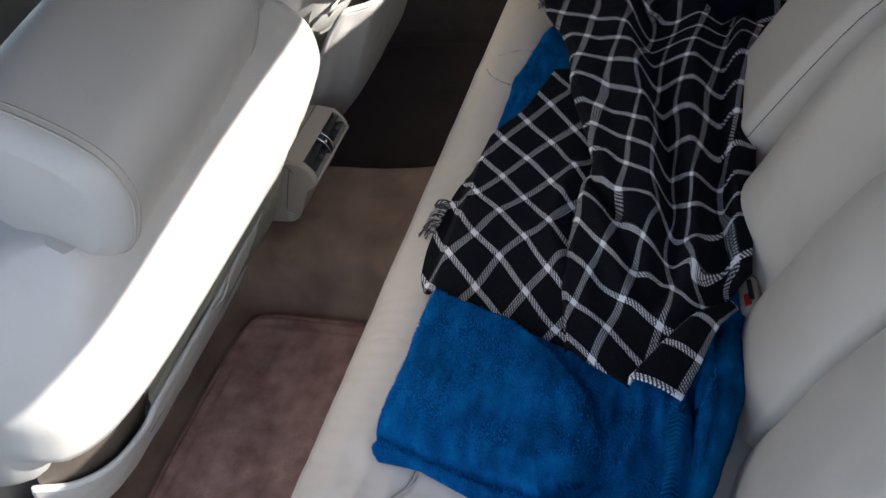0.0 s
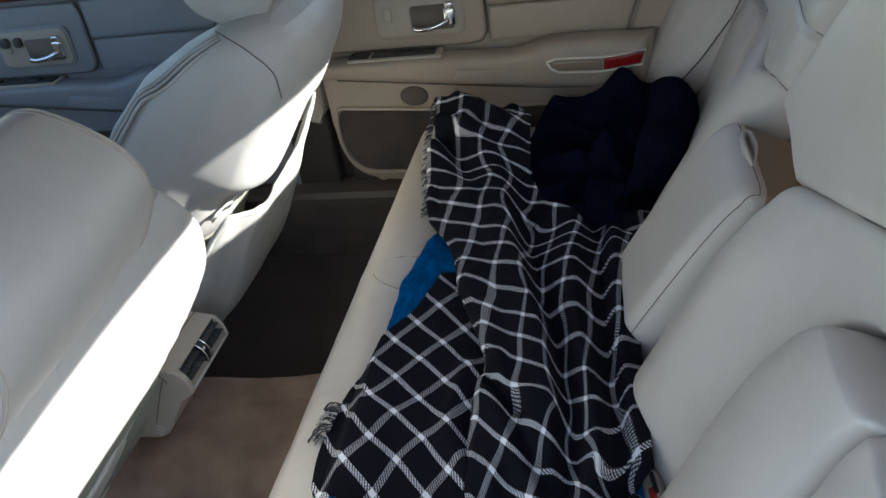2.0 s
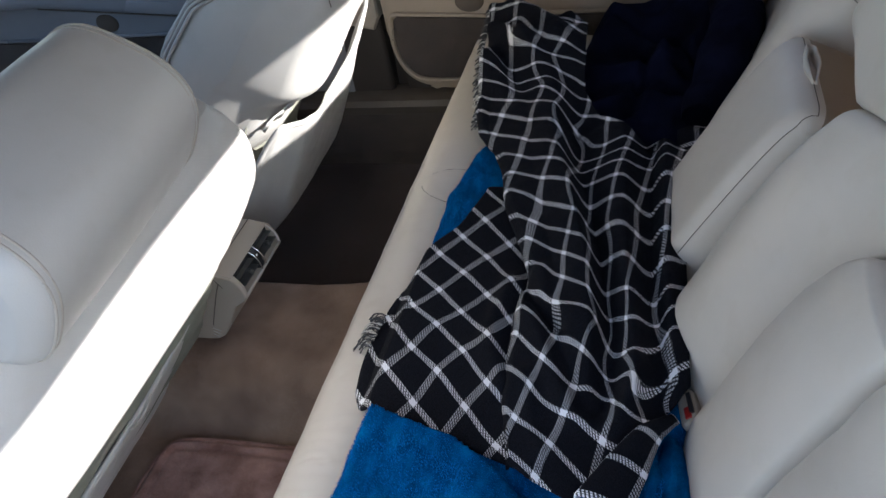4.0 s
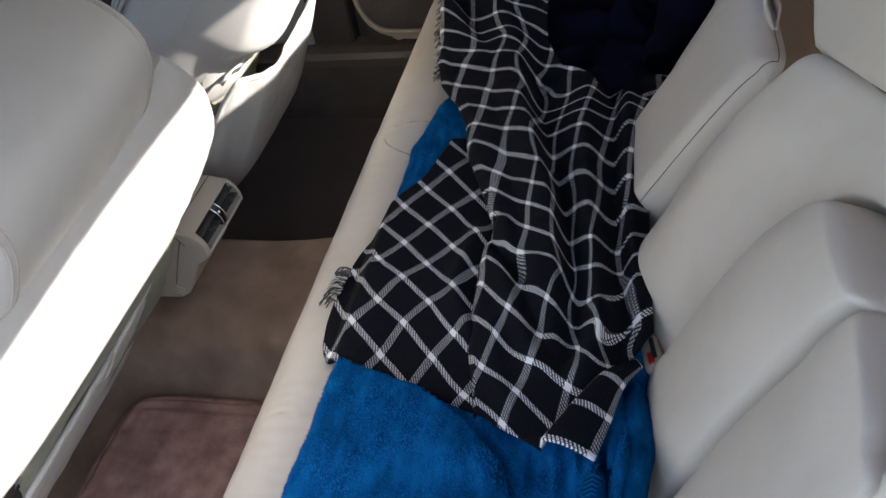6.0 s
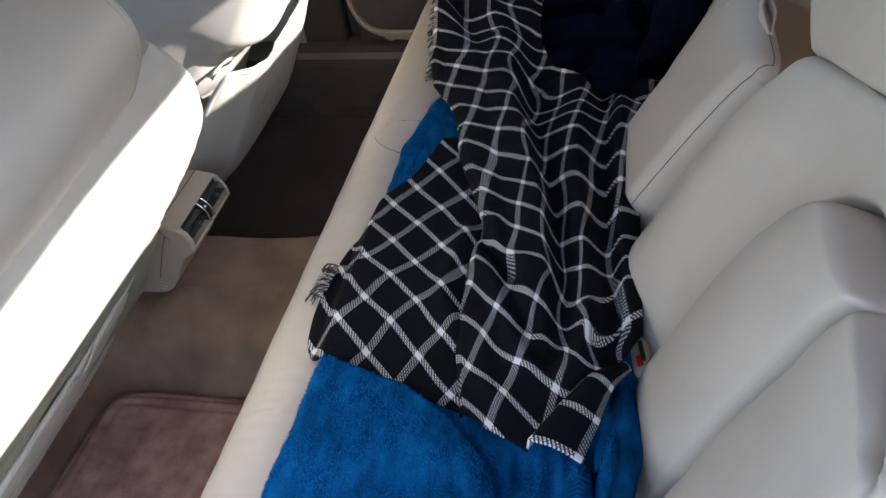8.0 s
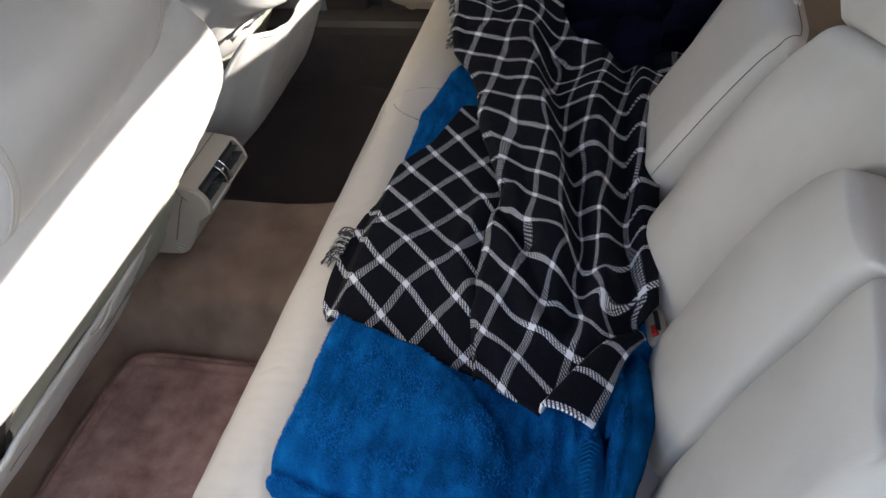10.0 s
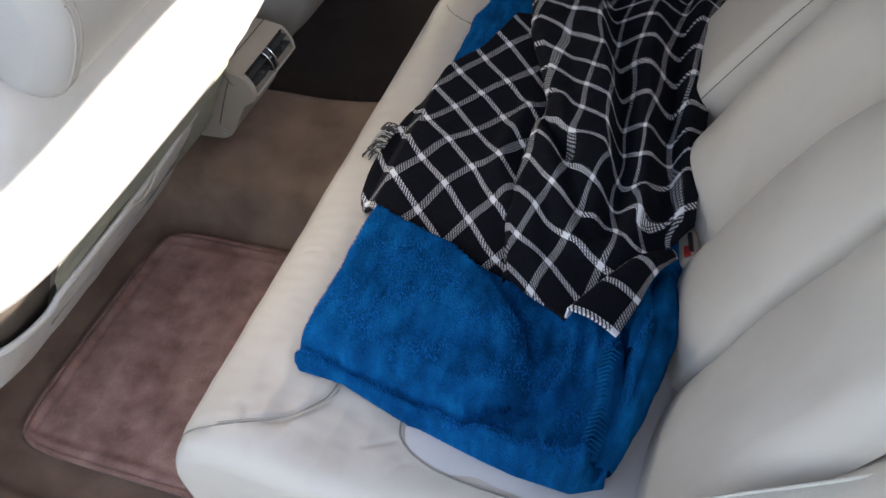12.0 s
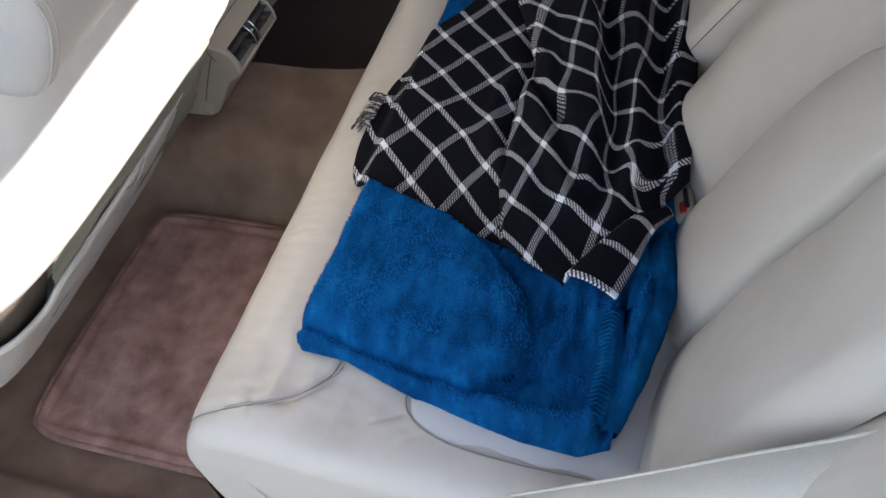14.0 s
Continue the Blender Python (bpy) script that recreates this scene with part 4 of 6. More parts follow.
        inn = sd + np.array([0.10, 0.0, -0.05])
        Xs, Ys, Zs = (np.stack([sd[:, k], inn[:, k]], 0) for k in range(3))
        sheet("armrest_side", Xs, Ys, Zs, M_LEATHER, arm)
    # seams on the armrest: along its near side, and along the front edge of its top
    ke = int(np.argmax(Hh[:, 20] > 0.285))
    lift = np.array([-0.0005, 0.0, 0.0005])
    n_s = 12
    p = np.stack([Xb[n_s:ke + 1, 2], Yb[n_s:ke + 1, 2], Zb[n_s:ke + 1, 2]], 1) + lift
    tube("armrest_seam", p, 0.0006, M_SEAM, arm, "", 5)
    p = np.stack([Xb[ke, 2:-3], Yb[ke, 2:-3], Zb[ke, 2:-3]], 1) + lift
    tube("armrest_seam", p, 0.0006, M_SEAM, arm, "", 5)
    # pull loop: a strap sewn into that seam, standing open like a drop
    mid = np.array([Xb[ke, 20], 0.0, Zb[ke, 20]])
    tan = np.array([Xb[ke + 2, 20] - Xb[ke - 2, 20], 0.0, Zb[ke + 2, 20] - Zb[ke - 2, 20]])
    tan /= np.linalg.norm(tan)
    nor = np.array([-tan[2], 0.0, tan[0]])
    lp = [(-0.036, 0.000), (-0.022, 0.0035), (-0.004, 0.0080), (0.010, 0.0085), (0.022, 0.0060), (0.030, 0.0055), (0.038, 0.0050), (0.0425, 0.0), (0.038, -0.0050), (0.030, -0.0055), (0.022, -0.0060), (0.010, -0.0085), (-0.004, -0.0080), (-0.022, -0.0035), (-0.036, 0.000)]
    c = smooth_line([tuple(mid + np.array([0.0, MID + 0.004 + y, 0.0]) + tan * 0.68 * t_) for y, t_ in lp], 60)
    hgt = np.interp(c[:, 1] - MID + 0.002, [-0.03, 0.0, 0.035, 0.05], [0.003, 0.011, 0.015, 0.012])[:, None] * nor
    lo = c - nor * 0.003
    hi = c + hgt
    Xs, Ys, Zs = (np.stack([lo[:, k], hi[:, k]], 0) for k in range(3))
    sheet("pull_loop", Xs, Ys, Zs, M_LEATHER, arm, "small leather pull loop", thick=0.0028)
    return seat


# ---- front seats ----
def front_seat(side):
    """side 0: the near seat; 1: the far one."""
    label = ("reclined beige leather front seat, sunlit on its back", "reclined beige leather front seat with a torn rear pocket")[side]
    seat = thing("front_seat", label, "car seat", "front seats")
    fy = (lambda v: 0.35 + v) if side == 0 else (lambda v: 1.135 - v)
    B = np.array([-0.315 + (0.02 if side == 0 else 0.0), 0.185])          # foot of the rear face
    U = np.array([0.49, 0.872])
    N = np.array([-0.872, 0.49])

    def at(v, u, n_):
        return B[0] + U[0] * u + N[0] * n_, fy(v), B[1] + U[1] * u + N[1] * n_

    # backrest: stacked rounded sections, width and thickness changing upwards
    top = (0.555, 0.60)[side]

    def form(u, v=0.0):
        k = np.clip((u - top + 0.08) / 0.08, 0, 1)
        cr = np.sqrt(np.clip(1 - k * k, 0, 1))
        if side:
            hf = (0.262 - 0.03 * np.clip((u - 0.30) / 0.30, 0, 1) ** 2) * (0.84 + 0.16 * cr)
        else:
            hf = 0.318 * (1 - 0.36 * np.clip((u - 0.38) / 0.20, 0, 1) ** 1.5)
        step = (0.288 + 0.06 * np.clip((v - 0.08) / 0.16, 0, 1) ** 1.5, 0.305 + 0.125 / (1 + np.exp((v - 0.135) / 0.012)))[side]
        deep = side * 0.028 / (1 + np.exp((v - 0.135) / 0.012))
        rr = -(0.045 + deep) / (1 + np.exp((u - step) / (0.006, 0.008)[side])) - 0.11 / (1 + np.exp((u - 0.14) / 0.03))
        rr = rr - side * 0.038 * np.clip((0.05 - v) / 0.22, 0, 1) ** 1.4
        fr = np.interp(u + 0.60 - top, [-0.12, 0.2, 0.31, 0.42, 0.5, 0.56, 0.6], [0.20, 0.25 + 0.048 * side, 0.255 + 0.042 * side, 0.238 + 0.024 * side, 0.205 + 0.006 * side, 0.165, 0.14])
        return hf, rr, fr, cr

    us = np.r_[np.linspace(-0.12, top - 0.08, (40, 100)[side]), top - 0.08 * np.cos(np.linspace(0.1, np.pi / 2, 14))]
    ang = np.linspace(0, 2 * np.pi, 72, endpoint=True)
    if side:
        q = np.linspace(-0.97, 0.97, 90)
        ang = np.r_[ang[:36], 2 * np.pi - np.arccos(np.sign(q) * q ** 2), 2 * np.pi]
    Ug, A = np.meshgrid(us, ang, indexing="ij")
    ca, sa = np.cos(A), np.sin(A)
    p_ = (0.40, 0.5)[side]
    sh = (-0.012, 0.0)[side]

    def shoulder(u):
        k = np.clip((u - 0.38) / 0.20, 0, 1)
        return (1.0 if side else (1 - 0.56 * k ** 1.2) / (1 - 0.36 * k ** 1.5)) + 0 * u
    V = sh + form(Ug)[0] * np.where(ca > 0, shoulder(Ug), 1.0) * np.sign(ca) * np.abs(ca) ** p_
    half, rear, front, capr = form(Ug, V)
    nn = np.sign(sa) * np.abs(sa) ** p_
    mid_, th = (front - rear) / 2, (front + rear) / 2
    Nn = mid_ + th * nn * (0.25 + 0.75 * capr)
    hollow = np.exp(-(V / 0.15) ** 4) * (nn > 0) * 0.03 * capr
    Nn = Nn - hollow
    Xs, Ys, Zs = at(V, Ug, Nn)
    Ys = Ys + 0.002 * wobble(Ug, A, 6.0, 3.0)
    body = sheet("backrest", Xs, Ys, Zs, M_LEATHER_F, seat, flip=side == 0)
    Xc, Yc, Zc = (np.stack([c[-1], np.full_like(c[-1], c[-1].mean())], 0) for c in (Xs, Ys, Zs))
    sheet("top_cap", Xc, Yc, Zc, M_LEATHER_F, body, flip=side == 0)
    # seams: along the inboard front edge (double stitched) and over the shoulder

    def on_body(u, a):
        hf, rr, fr, cr = form(u)
        v = sh + hf * shoulder(u) * np.sign(np.cos(a)) * np.abs(np.cos(a)) ** p_
        q = np.sign(np.sin(a)) * np.abs(np.sin(a)) ** p_
        return np.stack(at(v, u, (fr - rr) / 2 + (fr + rr) / 2 * q * (0.25 + 0.75 * cr)), 1)

    un = np.linspace(0.05, top - 0.045, 40)
    for off in (0.34, 0.44, 0.54):
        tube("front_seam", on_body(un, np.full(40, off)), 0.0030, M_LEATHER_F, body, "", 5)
        tube("seam_stitch", on_body(un, np.full(40, off + 0.045)), 0.0012, M_SEAM, body, "", 5)
    if side:
        tube("shoulder_seam", smooth_line([(-0.168, 0.915, 0.746), (-0.140, 0.902, 0.734), (-0.112, 0.894, 0.716), (-0.085, 0.896, 0.682), (-0.087, 0.909, 0.636)], 24), 0.0011, M_SEAM, body, "", 5)
    # rear pocket: a slack panel that stands off the back; the far one gapes at its inboard corner
    if side:
        ring = [(-0.225, 0.300, 0.050, 0.055), (-0.20, 0.268, 0.040, 0.018), (-0.10, 0.250, 0.024, -0.004), (0.0, 0.246, 0.018, -0.006), (0.08, 0.250, 0.012, -0.006), (0.14, 0.260, 0.006, -0.004), (0.18, 0.274, 0.005, 0.0),
                (0.203, 0.280, 0.008, 0.008), (0.214, 0.272, 0.016, 0.02), (0.230, 0.266, 0.033, 0.035), (0.246, 0.260, 0.046, 0.05), (0.253, 0.215, 0.058, 0.062), (0.257, 0.165, 0.064, 0.07), (0.259, 0.10, 0.068, 0.075)]
    else:
        ring = [(-0.320, 0.165, 0.090, 0.11), (-0.300, 0.174, 0.050, 0.08), (-0.26, 0.180, 0.022, 0.055), (-0.215, 0.186, 0.015, 0.050), (-0.185, 0.202, 0.013, 0.049), (-0.10, 0.202, 0.013, 0.048), (0.0, 0.205, 0.014, 0.048), (0.10, 0.212, 0.018, 0.05), (0.17, 0.215, 0.032, 0.06), (0.215, 0.20, 0.052, 0.08), (0.250, 0.15, 0.085, 0.11)]
    kv = smooth_line(ring, 99)
    q = np.linspace(0, 1, 50)[None, :]
    V, hm, st, ft = (np.repeat(kv[:, k][:, None], 50, 1) for k in range(4))
    q = q + 0 * V
    Hs = -0.10 + q * (hm + 0.10)
    nn_ = ft + (st - ft) * q ** (0.8, 1.5)[side] + 0.05 * np.clip((0.06 - Hs) / 0.16, 0, 1) ** 1.5 - 0.004 * wobble(V, q, 7.0, 5.0 + side) * q - 0.0015 * wobble(V, q * 0.5, 30.0, 8.0)
    Xs, Ys, Zs = at(V, Hs, nn_)
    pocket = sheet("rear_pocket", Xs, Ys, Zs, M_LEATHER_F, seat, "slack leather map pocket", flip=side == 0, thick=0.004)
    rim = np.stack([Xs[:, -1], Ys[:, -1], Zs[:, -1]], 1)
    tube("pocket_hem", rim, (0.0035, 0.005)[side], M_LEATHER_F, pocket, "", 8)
    if side:
        k_ = int(np.argmin(np.abs(V[:, 0] - 0.188)))
        tube("pocket_seam", np.stack([Xs[k_], Ys[k_], Zs[k_]], 1)[6:47] + np.array([0.002, 0, 0]), 0.0014, M_SEAM, pocket, "", 5)
        # grey lining that the torn leather bares
        v_, w_ = np.meshgrid(np.linspace(0.0, 0.255, 24), np.linspace(0, 1, 12), indexing="ij")
        up_ = np.interp(v_, [0.0, 0.10, 0.17, 0.23, 0.255], [0.23, 0.25, 0.29, 0.288, 0.24])
        sheet("torn_lining", *at(v_, 0.02 + (up_ - 0.02) * w_, np.interp(v_, [0, 0.15, 0.2, 0.24, 0.255], [0.075, 0.078, 0.082, 0.090, 0.100])), M_LINING, seat, "grey cloth lining bared by a tear")
        s_ = np.linspace(0, 1, 26)
        jag = 0.006 * np.sin(s_ * 31) + 0.004 * np.sin(s_ * 57 + 1)
        a_, e_ = at(0.12 + 0.13 * s_, 0.318 - 0.05 * s_ ** 2, 0.034 + 0.034 * s_ ** 2), at(0.125 + 0.13 * s_, 0.300 - 0.05 * s_ ** 2 + jag, 0.039 + 0.034 * s_ ** 2)
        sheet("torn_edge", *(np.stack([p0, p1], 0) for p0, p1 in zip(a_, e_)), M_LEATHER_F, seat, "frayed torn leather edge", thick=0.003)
    if not side:
        c_ = smooth_line([at(v, u, 0.007) for v, u in ((-0.008, 0.230), (-0.012, 0.207), (-0.028, 0.198), (-0.050, 0.212))], 24)
        v_, w_ = np.meshgrid(np.linspace(-0.196, 0.25, 140), np.linspace(0, 1, 40), indexing="ij")
        u_ = 0.12 + 0.17 * w_
        crease = -0.004 * np.abs(wobble(v_ * 0.25 + u_ * 0.3, u_ * 2.6, 30.0, 2.0)) + 0.003 * wobble(v_ * 0.3, u_, 60.0, 6.0)
        sheet("pocket_lining", *at(v_, u_, np.interp(v_, [-0.2, 0.18, 0.22, 0.255], [0.018, 0.018, 0.034, 0.066]) + crease), M_LINING, seat, "creased grey-green lining inside the pocket", flip=True)
        # dark sheet: the gaping pocket's inner shade is painted as its colour
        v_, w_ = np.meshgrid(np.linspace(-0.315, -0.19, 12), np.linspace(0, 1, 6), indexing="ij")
        sheet("pocket_shade", *at(v_, 0.10 + 0.17 * w_, np.interp(v_, [-0.315, -0.29, -0.25, -0.19], [0.085, 0.050, 0.030, 0.026])), M_SILL, seat, "dark inside of the gaping pocket", flip=True)
        tube("pocket_cord", c_, 0.0017, M_THREAD, seat, "bent pale cord on the pocket", 6)
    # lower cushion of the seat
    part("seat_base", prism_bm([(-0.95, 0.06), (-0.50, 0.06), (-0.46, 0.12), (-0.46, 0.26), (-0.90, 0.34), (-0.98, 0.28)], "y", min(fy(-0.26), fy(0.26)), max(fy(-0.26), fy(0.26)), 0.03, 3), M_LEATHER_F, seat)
    # headrest: rounded block with stitched end caps on two posts
    hc = ((0.595, 0.1005), (0.636, 0.172))[side]
    W, HH, TT, v0 = (0.150, 0.158)[side], (0.0705, 0.088)[side], (0.078, 0.079)[side], (-0.076, 0.022)[side]
    th_ = np.linspace(0, 2 * np.pi, 64)
    vv = np.r_[-1 + 0.0 * np.arange(1), -1 + 0.16 * (1 - np.cos(np.linspace(0.15, np.pi / 2, 9))), np.linspace(-0.8, 0.8, 20), 1 - 0.16 * (1 - np.sin(np.linspace(0, np.pi / 2 - 0.15, 9))), [1.0]]
    Vg, A = np.meshgrid(vv, th_, indexing="ij")
    e = np.clip((np.abs(Vg) - 0.84) / 0.16, 0, 1)
    sc = 1 - (0.27, 0.33)[side] * e ** 2.2
    sc[0] = sc[-1] = 0.0
    crown = 1 + 0.05 * np.cos(Vg * np.pi / 2)
    cu = np.sign(np.sin(A)) * np.abs(np.sin(A)) ** 0.72
    cn = np.sign(np.cos(A)) * np.abs(np.cos(A)) ** 0.72
    Uh = hc[0] + sc * (HH * crown * cu + (0.003, -0.010)[side] * cn)
    Nh = hc[1] + sc * (TT * crown * cn + (-0.001, 0.012)[side] * cu) + (0.0088, 0.0)[side] * Vg
    Xs, Ys, Zs = at(v0 + W * Vg, Uh, Nh)
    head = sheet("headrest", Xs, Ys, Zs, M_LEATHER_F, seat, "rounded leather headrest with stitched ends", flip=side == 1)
    for j in (8, -9):
        ring = np.stack([Xs[j], Ys[j], Zs[j]], 1)
        ctr = ring.mean(0)
        for m_, dy in ((1.004, 0.0), (1.003, 0.007)):
            rg = ctr + (ring - ctr) * m_
            rg[:, 1] += dy * (1 if rg[0, 1] < fy(0) else -1)
            tube("end_seam", rg, 0.0013, M_THREAD, head, "", 5)
    for v in (-0.07, 0.07):
        tube("post", np.array([at(v, top - 0.06, 0.09), at(v, hc[0], hc[1])]), 0.006, M_CHROME, head, "chrome headrest post", 10)
    return seat


# ---- loose things and fittings ----
def floor_mat(x0, x1, y0, y1, material, label):
    X, Y = np.meshgrid(np.linspace(-1, 1, 70), np.linspace(-1, 1, 80), indexing="ij")
    def sq(a, c):
        return a * (1 - 0.075 * np.abs(a) ** 6 * np.abs(c) ** 6)
    gx, gy = (x0 + x1) / 2 + (x1 - x0) / 2 * sq(X, Y), (y0 + y1) / 2 + (y1 - y0) / 2 * sq(Y, X)
    e = np.minimum((1 - np.abs(X)) * (x1 - x0) / 2, (1 - np.abs(Y)) * (y1 - y0) / 2)
    Z = 0.010 + 0.010 * (1 - np.exp(-e / 0.004)) - 0.004 * np.exp(-((e - 0.022) / 0.004) ** 2) + 0.003 * np.exp(-((e - 0.011) / 0.008) ** 2)
    Z += 0.003 * wobble(gx, gy, 9.0) + 0.0012 * wobble(gx, gy, 60.0)
    m = thing("floor_mat", label, "floor mat", "floor mats")
    sheet("carpet_pad", gx, gy, Z, material, m, thick=0.008)
    ring = [(gx[i, 0], gy[i, 0]) for i in range(0, 70, 3)] + [(gx[-1, j], gy[-1, j]) for j in range(0, 80, 3)] + [(gx[i, -1], gy[i, -1]) for i in range(69, -1, -3)] + [(gx[0, j], gy[0, j]) for j in range(79, -1, -3)]
    tube("edge_binding", np.array([(x, y, 0.014) for x, y in ring + ring[:1]]), 0.005, material, m, "stitched edge binding", 6)


def console():
    c = thing("floor_console", "beige plastic rear console with two air vents", "console")
    y0, y1 = 0.660, 0.814
    # level top, a recess for the vents, body narrowing below
    prof = [(-0.62, 0.300), (-0.297, 0.302), (-0.263, 0.2935), (-0.273, 0.285), (-0.271, 0.259), (-0.2505, 0.2545), (-0.2495, 0.2495), (-0.256, 0.244), (-0.275, 0.232),
            (-0.290, 0.205), (-0.303, 0.183), (-0.318, 0.163), (-0.336, 0.153), (-0.42, 0.150), (-0.62, 0.150)]
    part("body", prism_bm(prof, "y", y0 + 0.004, y1 - 0.004, 0.0), M_PLASTIC, c, "", False)
    cheek = [(-0.62, 0.298), (-0.297, 0.3005)] + [tuple(q) for q in smooth_line([(-0.266, 0.2935), (-0.256, 0.2845), (-0.250, 0.271), (-0.2485, 0.2575), (-0.2495, 0.2495)], 12)] + [(-0.256, 0.2435), (-0.275, 0.2315),
             (-0.290, 0.2045), (-0.303, 0.1825), (-0.318, 0.1625), (-0.336, 0.1525), (-0.42, 0.1495), (-0.62, 0.1495)]
    for ya, yb in ((y0, y0 + 0.012), (y1 - 0.006, y1)):
        part("side_cheek", prism_bm(cheek, "y", ya, yb, 0.003, 3), M_PLASTIC, c)
    # solid dark block; the vent cavity's shade is its colour
    part("vent_well", prism_bm([(-0.2745, 0.287), (-0.2675, 0.2885), (-0.268, 0.2605), (-0.2725, 0.2605)], "y", y0 + 0.012, y1 - 0.006), M_DARK, c, "dark block painting the shade of the vent opening", False)
    tube("panel_gap", np.array([(-0.296, y0 + 0.004, 0.3025), (-0.296, y1 - 0.004, 0.3025)]), 0.0011, M_SEAM, c, "", 4)
    tube("panel_gap", np.array([(-0.297, y0 - 0.0004, 0.297), (-0.291, y0 - 0.0004, 0.286), (-0.284, y0 - 0.0004, 0.274)]), 0.0008, M_SEAM, c, "", 4)
    tube("panel_gap", np.array([(-0.289, y0 - 0.0004, 0.283), (-0.300, y0 - 0.0004, 0.262), (-0.318, y0 - 0.0004, 0.222), (-0.333, y0 - 0.0004, 0.187)]), 0.0009, M_SEAM, c, "", 4)
    for q in range(3):
        tube("side_rib", np.array([(-0.336 - 0.002 * q, y0 - 0.0002, 0.180 - 0.007 * q), (-0.322 - 0.004 * q, y0 - 0.0002, 0.174 - 0.007 * q)]), 0.0011, M_PALE_RIM, c, "", 5)
    arc = smooth_line([(-0.265, 0.2930), (-0.2555, 0.2840), (-0.2498, 0.271), (-0.2485, 0.2575)], 12)

    def on_arc(y, d=0.0):
        return np.stack([arc[:, 0] + d, np.full(len(arc), y), arc[:, 1]], 1)
    tube("vent_rim", on_arc(y1 - 0.007), 0.0016, M_PALE_RIM, c, "pale rim round the vents", 6)
    tube("vent_rim", np.array([(-0.2488, y0 + 0.008, 0.2545), (-0.2488, y1 - 0.004, 0.2545)]), 0.0019, M_PALE_RIM, c, "pale rim round the vents", 6)
    mid = (y0 + y1) / 2 + 0.002
    for ya, yb in ((y0 + 0.014, mid - 0.010), (mid + 0.010, y1 - 0.010)):
        v = part("vent", box_bm((0.002, yb - ya, 0.028), (-0.2665, (ya + yb) / 2, 0.2735), 0.0005, 1), M_BLACK, c, "black air vent with louvres", False)
        for k in (4, 8):
            part("louvre", box_bm((0.014, yb - ya, 0.0016), (arc[k, 0] - 0.007, (ya + yb) / 2, arc[k, 1] - 0.002), 0.0, 1), M_GREY, v, "grey louvre blade", False)
        part("vent_tab", box_bm((0.010, 0.008, 0.012), (-0.256, ya + 0.6 * (yb - ya), 0.270), 0.002, 2), M_GREY, v)
    wheel = part("vent_wheel", prism_bm([(-0.272, 0.289)] + [(float(q[0]) - 0.001, float(q[1])) for q in arc] + [(-0.272, 0.257)], "y", mid - 0.006, mid + 0.006), M_BLACK, c, "dark thumbwheel between the vents", False)
    for y in (mid - 0.0075, mid + 0.0075):
        tube("wheel_rim", on_arc(y, 0.0008), 0.0014, M_CHROME, wheel, "bright rim of the thumbwheel", 6)
    part("wheel_knob", box_bm((0.006, 0.007, 0.007), (-0.2555, mid, 0.279), 0.002, 2), M_CHROME, wheel)


